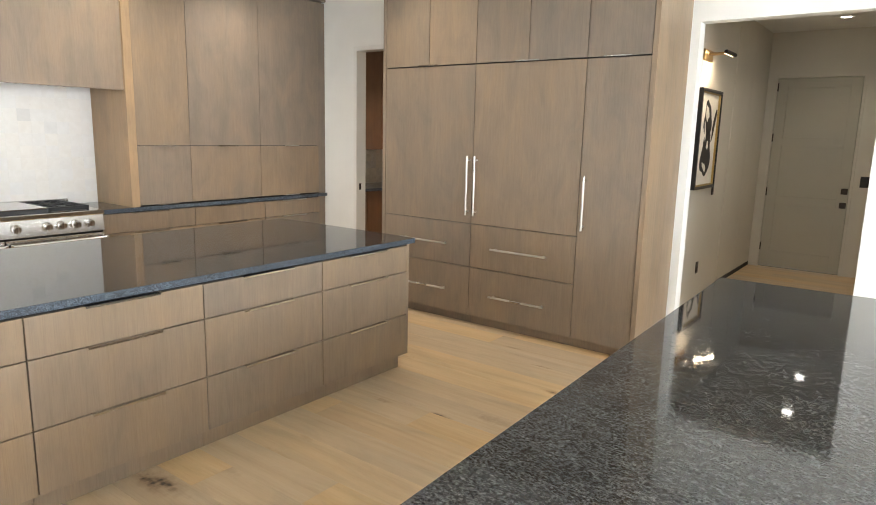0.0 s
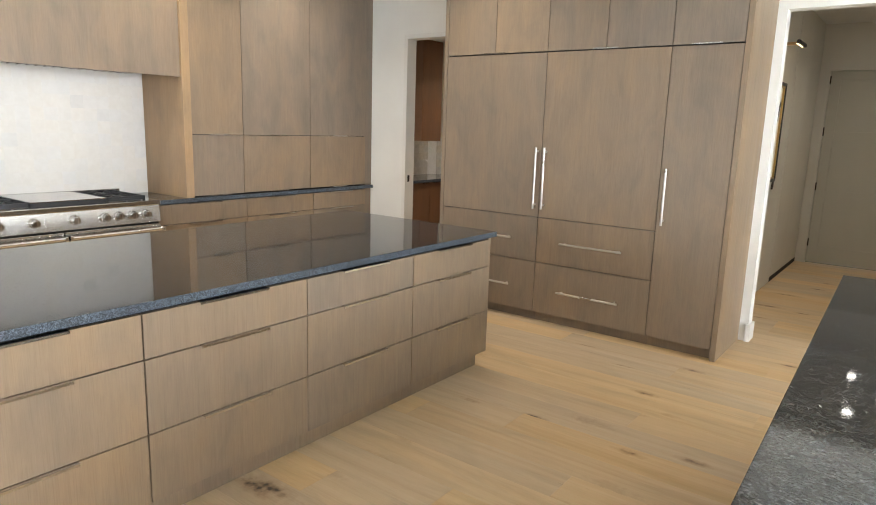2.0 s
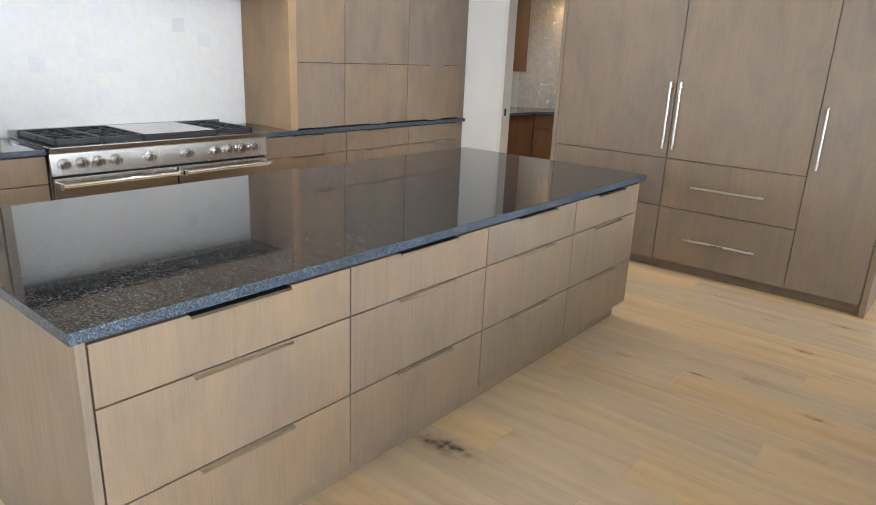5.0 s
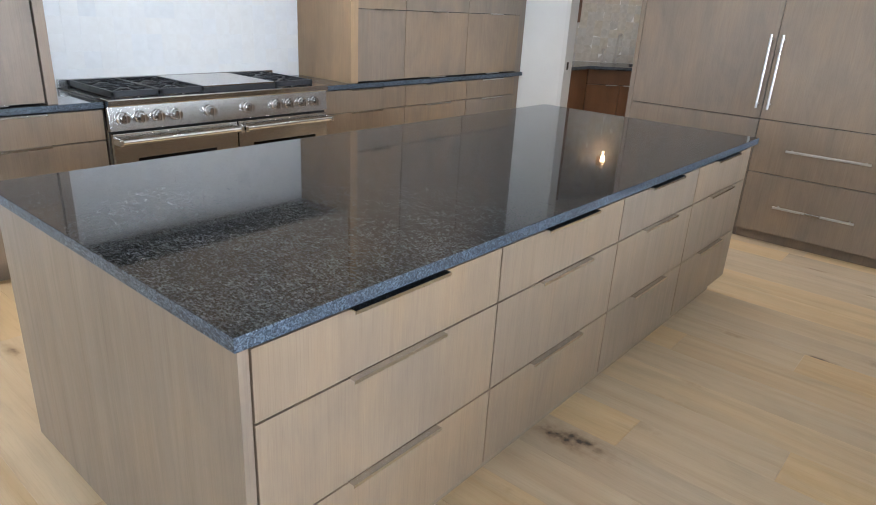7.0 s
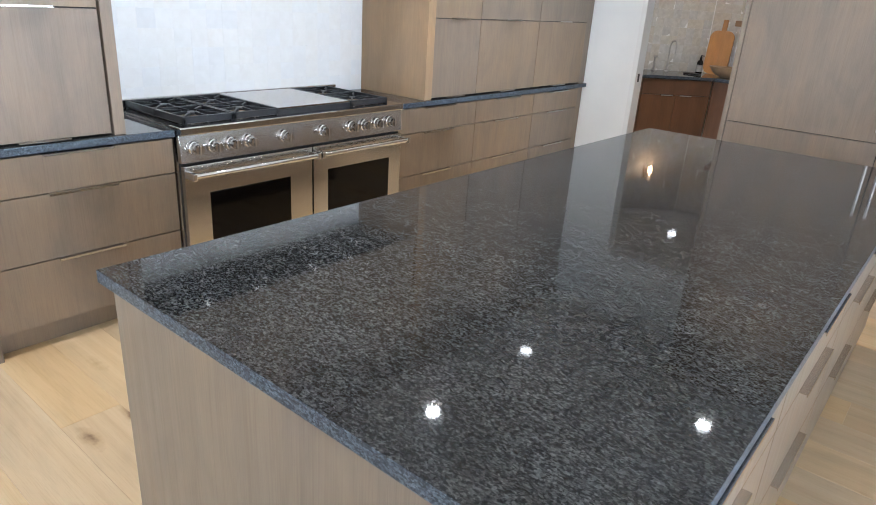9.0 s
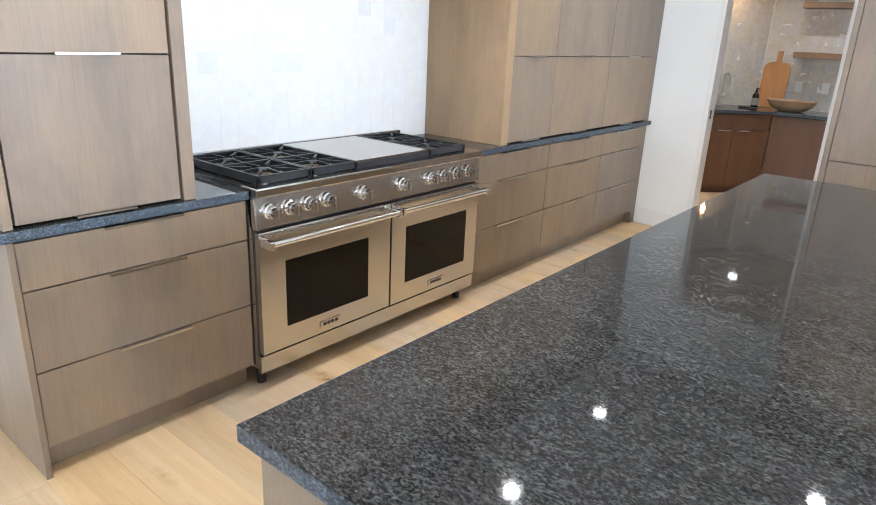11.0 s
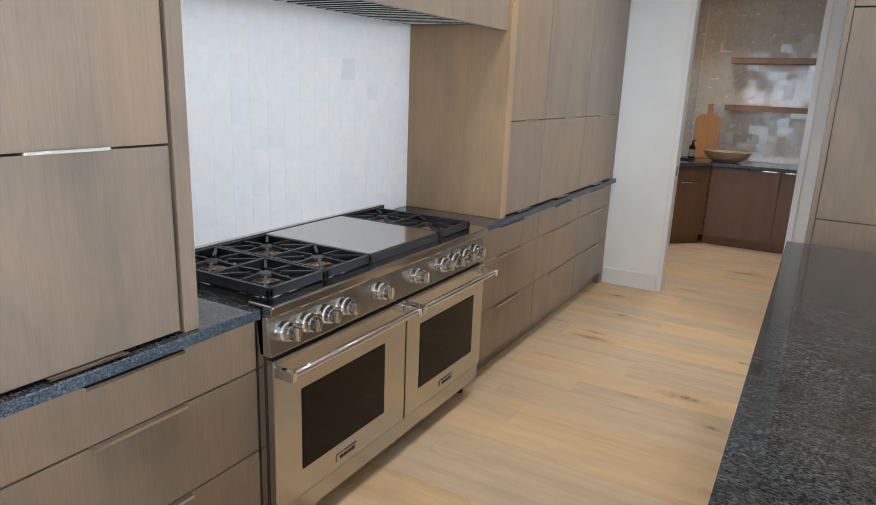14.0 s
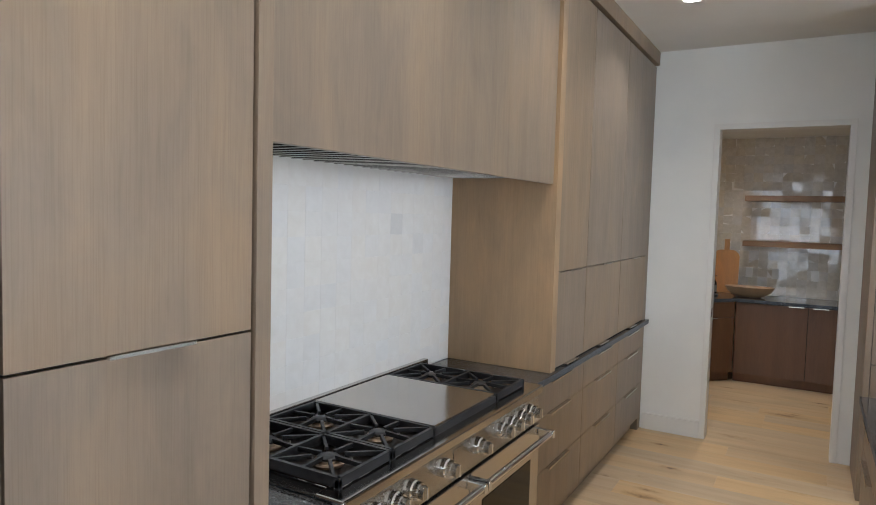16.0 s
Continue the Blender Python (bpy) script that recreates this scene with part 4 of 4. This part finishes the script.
def wall_sconce(m, label, arm=0.14):
    """A wall lamp with a back plate, an arm and a shade, built looking along -y."""
    s = thing("wall_sconce", m, label, "wall lamp")
    bm = bmesh.new()
    box(bm, -0.035, 0.035, -0.015, 0, -0.07, 0.07, bevel=0.003)
    part("back_plate", bm, BRASS, s)
    bm = bmesh.new()
    rod(bm, (0, -0.015, 0), (0, -arm, 0.02), 0.007)
    part("arm", bm, BRASS, s, "", True)
    bm = bmesh.new()
    lathe(bm, [(0.02, 0.075), (0.026, 0.06), (0.05, -0.03), (0.046, -0.03), (0.02, 0.05)], (0, -arm, 0), 24)
    part("shade", bm, BRASS, s, "", True)
    bm = bmesh.new()
    bmesh.ops.create_uvsphere(bm, u_segments=14, v_segments=8, radius=0.018, matrix=Matrix.Translation((0, -arm, -0.025)))
    part("bulb", bm, WARM_GLOW, s, "warm glowing bulb", True)
    return s


wall_sconce(CORNER @ pose(-0.51, -0.012, 2.20), "brass wall sconce with a warm bulb on pantry tiles")
lp = new("sconce_light", bpy.data.lights.new("sconce_light", "POINT"))
lp.data.energy, lp.data.color, lp.data.shadow_soft_size = 3.0, (1.0, 0.62, 0.30), 0.02
lp.location = CORNER @ Vector((-0.51, -0.16, 2.13))

# ---- hall ----
gd = tagged(new("door_1"), "closed putty-grey three-panel door with black lock", "door", "", "structure")
gd.matrix_world = pose(-0.86, HN, 0)
DW, DH = 0.97, 2.42
bm = bmesh.new()
for q in ((0, 0.03, 0, DH), (DW - 0.03, DW, 0, DH), (0.03, DW - 0.03, DH - 0.03, DH)):
    box(bm, q[0], q[1], -0.012, 0.11, q[2], q[3], bevel=0.002)
part("door_frame", bm, HALL_PAINT, gd)
bm = bmesh.new()
box(bm, 0.035, DW - 0.035, 0.022, 0.05, 0.012, DH - 0.035)
for q in ((0.035, 0.15, 0.012, DH - 0.035), (DW - 0.15, DW - 0.035, 0.012, DH - 0.035), (0.15, DW - 0.15, 0.012, 0.22),
          (0.15, DW - 0.15, 0.83, 0.93), (0.15, DW - 0.15, 1.56, 1.66), (0.15, DW - 0.15, DH - 0.15, DH - 0.035)):
    box(bm, q[0], q[1], 0.004, 0.024, q[2], q[3], bevel=0.003)
leaf = part("door_leaf", bm, DOOR_PAINT, gd)
for z in (0.27, 0.98, 1.66, 2.28):
    bm = bmesh.new()
    rod(bm, (0.036, -0.004, z - 0.05), (0.036, -0.004, z + 0.05), 0.008, None, 10)
    part("hinge", bm, BRONZE, gd)
bm = bmesh.new()
box(bm, DW - 0.115, DW - 0.045, -0.014, 0.004, 1.0, 1.07, bevel=0.003)
part("deadbolt", bm, BRONZE, gd, "square dark bronze deadbolt")
bm = bmesh.new()
box(bm, DW - 0.115, DW - 0.045, -0.014, 0.004, 0.83, 0.90, bevel=0.003)
hb = part("lock_plate", bm, BRONZE, gd)
bm = bmesh.new()
rod(bm, (DW - 0.08, -0.014, 0.865), (DW - 0.08, -0.05, 0.865), 0.022, None, 16)
part("knob", bm, BRONZE, hb, "", True)


def wall_plate(x, y, z, deg, mat, label, name="wall_switch", w=0.075, h=0.118):
    p = thing(name, pose(x, y, z, 0, 0, deg), label, "switch")
    bm = bmesh.new()
    box(bm, -w / 2, w / 2, -0.007, 0, -h / 2, h / 2, bevel=0.002)
    pl = part("plate", bm, mat, p)
    bm = bmesh.new()
    box(bm, -0.017, 0.017, -0.011, -0.007, -0.033, 0.033, bevel=0.001)
    part("rocker", bm, mat, pl)


wall_plate(0.222, HN, 1.16, 0, BLACK, "black touch panel beside the door", "control_panel", 0.09, 0.13)
wall_plate(HW, 7.93, 1.11, 90, BRONZE, "dark bronze wall switch plate")
wall_plate(HW, 7.62, 0.325, 90, BRONZE, "dark bronze wall outlet plate", "wall_outlet")

# closet doors flush in the hall wall
for y0, y1 in ((8.43, 9.24), (9.24, 10.04)):
    for z0, z1 in ((0.09, 1.96), (1.96, 2.80)):
        c = thing("closet_door", pose(HW, y0, 0, 0, 0, 90), "flush putty-painted closet door in the hall wall", "door", "closet doors")
        bm = bmesh.new()
        box(bm, 0.003, y1 - y0 - 0.003, -0.004, 0.0, z0 + 0.003, z1 - 0.003, bevel=0.001)
        part("leaf", bm, HALL_PAINT, c)
# Flat strip at the closet foot; the recess's shade is put into its colour.
block("trim_closet_plinth", (HW, HW + 0.004, 8.43, 10.04, 0.0, 0.05), DARK_GAP, "flat dark strip painting the shade of the recess under the closet doors")

# framed art with loose brush shapes
art = thing("framed_art", pose(HW, 7.145, 1.14, 0, 0, 90), "black and gold framed abstract ink painting", "picture")
AW, AH = 0.69, 0.945
bm = bmesh.new()
for q in ((0, 0.028, 0, AH), (AW - 0.028, AW, 0, AH), (0.028, AW - 0.028, 0, 0.028), (0.028, AW - 0.028, AH - 0.028, AH)):
    box(bm, q[0], q[1], -0.04, -0.001, q[2], q[3], bevel=0.002)
fr = part("frame", bm, BLACK, art)
bm = bmesh.new()
for q in ((0.028, 0.042, 0.028, AH - 0.028), (AW - 0.042, AW - 0.028, 0.028, AH - 0.028), (0.042, AW - 0.042, 0.028, 0.042), (0.042, AW - 0.042, AH - 0.042, AH - 0.028)):
    box(bm, q[0], q[1], -0.03, -0.001, q[2], q[3])
part("inner_lip", bm, GOLD, fr, "gold inner lip")
bm = bmesh.new()
box(bm, 0.042, AW - 0.042, -0.012, -0.001, 0.042, AH - 0.042)
sheet = part("sheet", bm, PAPER, art)


def blob(cx, cz, rx, rz, turn, y, mat, name):
    bm = bmesh.new()
    n = 26
    vs = []
    for i in range(n):
        a = i * math.tau / n
        k = 1 + 0.12 * math.sin(3 * a + cx * 9) + 0.08 * math.sin(5 * a + cz * 7)
        px, pz = rx * k * math.cos(a), rz * k * math.sin(a)
        vs.append(bm.verts.new((cx + px * math.cos(turn) - pz * math.sin(turn), y, cz + px * math.sin(turn) + pz * math.cos(turn))))
    f = bm.faces.new(vs)
    r = bmesh.ops.extrude_face_region(bm, geom=[f])
    bmesh.ops.translate(bm, verts=[v for v in r["geom"] if isinstance(v, bmesh.types.BMVert)], vec=(0, 0.0008, 0))
    part(name, bm, mat, sheet)


blob(0.33, 0.66, 0.13, 0.17, 0.2, -0.0135, INK, "brush_shape")
blob(0.36, 0.33, 0.16, 0.22, -0.1, -0.0135, INK, "brush_shape")
blob(0.56, 0.62, 0.035, 0.17, -0.35, -0.0135, INK, "brush_shape")
for q in ((0.30, 0.72, 0.05, 0.075, 0.5), (0.38, 0.42, 0.032, 0.04, 0.0), (0.33, 0.21, 0.03, 0.075, 1.1), (0.27, 0.55, 0.02, 0.10, 0.3)):
    blob(*q, -0.0145, PAPER, "light_shape")

# picture lamp over the art
pl = thing("picture_lamp", pose(HW, 7.30, 2.38, 0, 0, 90), "brass picture lamp with a dark tube over the painting", "wall lamp")
bm = bmesh.new()
box(bm, -0.13, 0.13, -0.018, 0, -0.05, 0.05, bevel=0.003)
part("back_plate", bm, BRASS, pl)
bm = bmesh.new()
box(bm, -0.02, 0.02, -0.20, -0.018, 0.0, 0.024, bevel=0.003)
part("arm", bm, BRASS, pl)
bm = bmesh.new()
rod(bm, (-0.16, -0.205, 0.01), (0.16, -0.205, 0.01), 0.018)
tb = part("tube", bm, BRONZE, pl, "dark bronze tube", True)
bm = bmesh.new()
box(bm, -0.14, 0.14, -0.197, -0.1865, -0.006, 0.002)
part("light_strip", bm, WARM_GLOW, tb, "warm light strip")
area_lamp("picture_light", look((HW + 0.20, 7.30, 2.355), (HW, 7.32, 1.9)), 0.05, 0.28, 8.0, (1.0, 0.78, 0.52))


# ---- tiles ----
def tile_mesh(name, s, mat, seed):
    """A hand-cut glazed tile, slightly pillowed, lying in x and z with its face to -y."""
    rng = random.Random(seed)
    bm = bmesh.new()
    h = s / 2
    j = lambda: rng.uniform(-0.0004, 0.0004)
    corners = [(-h + j(), -h + j()), (h + j(), -h + j()), (h + j(), h + j()), (-h + j(), h + j())]
    back = [bm.verts.new((x, 0.0, z)) for x, z in corners]
    rim = [bm.verts.new((x, -0.0093, z)) for x, z in corners]
    face = [bm.verts.new((x * 0.995, -0.0097 + rng.uniform(-0.00015, 0.00015), z * 0.995)) for x, z in corners]
    for i in range(4):
        k = (i + 1) % 4
        bm.faces.new((back[i], back[k], rim[k], rim[i]))
        bm.faces.new((rim[i], rim[k], face[k], face[i]))
    bm.faces.new(face)
    return mesh_of(name, bm, mat)


def tiled(parent, m, nx, nz, s, mat, seed, tilt, skip=None):
    rng = random.Random(seed)
    meshes = [tile_mesh("tile", s - 0.0005, mat, seed + i) for i in range(5)]
    for i in range(nx):
        for k in range(nz):
            if skip and skip(i, k):
                continue
            ob = new("tile", rng.choice(meshes))
            ob.parent = parent
            ob.matrix_world = m @ pose((i + 0.5) * s, rng.uniform(-0.00015, 0.00015), (k + 0.5) * s, rng.gauss(0, tilt), 0, rng.gauss(0, tilt)) @ pose(0, 0, 0, 0, 90 * rng.randrange(4))


splash = block("wall_splashback", (WEST, WEST + 0.0048, 1.657, 3.693, 0.916, 1.95), GROUT, "white glazed square tile splashback behind the range")
tiled(splash, pose(WEST - 0.0042, 1.657, 0.917, 0, 0, 90), 20, 10, 2.036 / 20, TILE, 11, 0.10)
pwall = block("wall_pantry_tiles", (-4.51, PAN_E, PAN_N - 0.004, PAN_N, 0.913, PAN_CEIL), GROUT, "glossy pearl square tiles on the pantry wall")
tiled(pwall, pose(-4.505, PAN_N + 0.0042, 0.914), 17, 18, 0.099, PANTRY_TILE, 23, 1.0)
bm = bmesh.new()
box(bm, -CUT, 0, -0.004, -0.0005, 0.913, PAN_CEIL)
cwall = tagged(part("wall_corner_tiles", bm, GROUT), "glossy pearl square tiles on the angled pantry wall", "", "", "structure")
cwall.matrix_world = CORNER
tiled(cwall, CORNER @ pose(-11 * 0.0995 - 0.01, 0.0042, 0.914), 11, 18, 0.0995, PANTRY_TILE, 29, 0.8)
bm = bmesh.new()
box(bm, PAN_W, PAN_W + 0.004, W2 + 0.3, PAN_N - (-4.51 - PAN_W), 0.913, PAN_CEIL)
wwall = tagged(part("wall_west_tiles", bm, GROUT), "glossy pearl square tiles on the pantry side wall", "", "", "structure")
tiled(wwall, pose(PAN_W - 0.0042, PAN_N - (-4.51 - PAN_W) - 8 * 0.0995 - 0.02, 0.914, 0, 0, 90), 8, 18, 0.0995, PANTRY_TILE, 31, 0.8)


# ---- floor planks ----
def plank_rows():
    """Oak boards laid along x, row by row, cut off at the walls."""
    rng = random.Random(5)
    cache = {}
    width, y = 0.222, -1.0
    while y < HN - 0.05:
        for x, x_end in ([(WEST, EAST)] if y < NORTH - 0.05 else [(PAN_W, PAN_E), (HW, HE)]):
            first = True
            while x < x_end - 0.01:
                L = rng.choice((1.3, 1.6, 1.9, 2.2, 2.5)) * (rng.choice((0.3, 0.5, 0.7, 1.0)) if first else 1.0)
                first = False
                L = round(min(L, x_end - x), 3)
                if L not in cache:
                    bm = bmesh.new()
                    box(bm, -L / 2 + 0.0003, L / 2 - 0.0003, -width / 2 + 0.0003, width / 2 - 0.0003, -0.014, 0.0)
                    es = [e for e in bm.edges if e.verts[0].co.z > -0.001 and e.verts[1].co.z > -0.001]
                    bmesh.ops.bevel(bm, geom=es, offset=0.0007, segments=1, affect="EDGES")
                    cache[L] = mesh_of("plank", bm, PLANK)
                ob = new("plank", cache[L])
                ob.parent = floor
                ob.location = (x + L / 2, y + width / 2, rng.uniform(-0.0003, 0.0))
                x += L
        y += width


plank_rows()
bm = bmesh.new()
box(bm, WEST, EAST, SOUTH, -1.002, -0.0118, -0.001)
part("plank_field", bm, PLANK, floor)
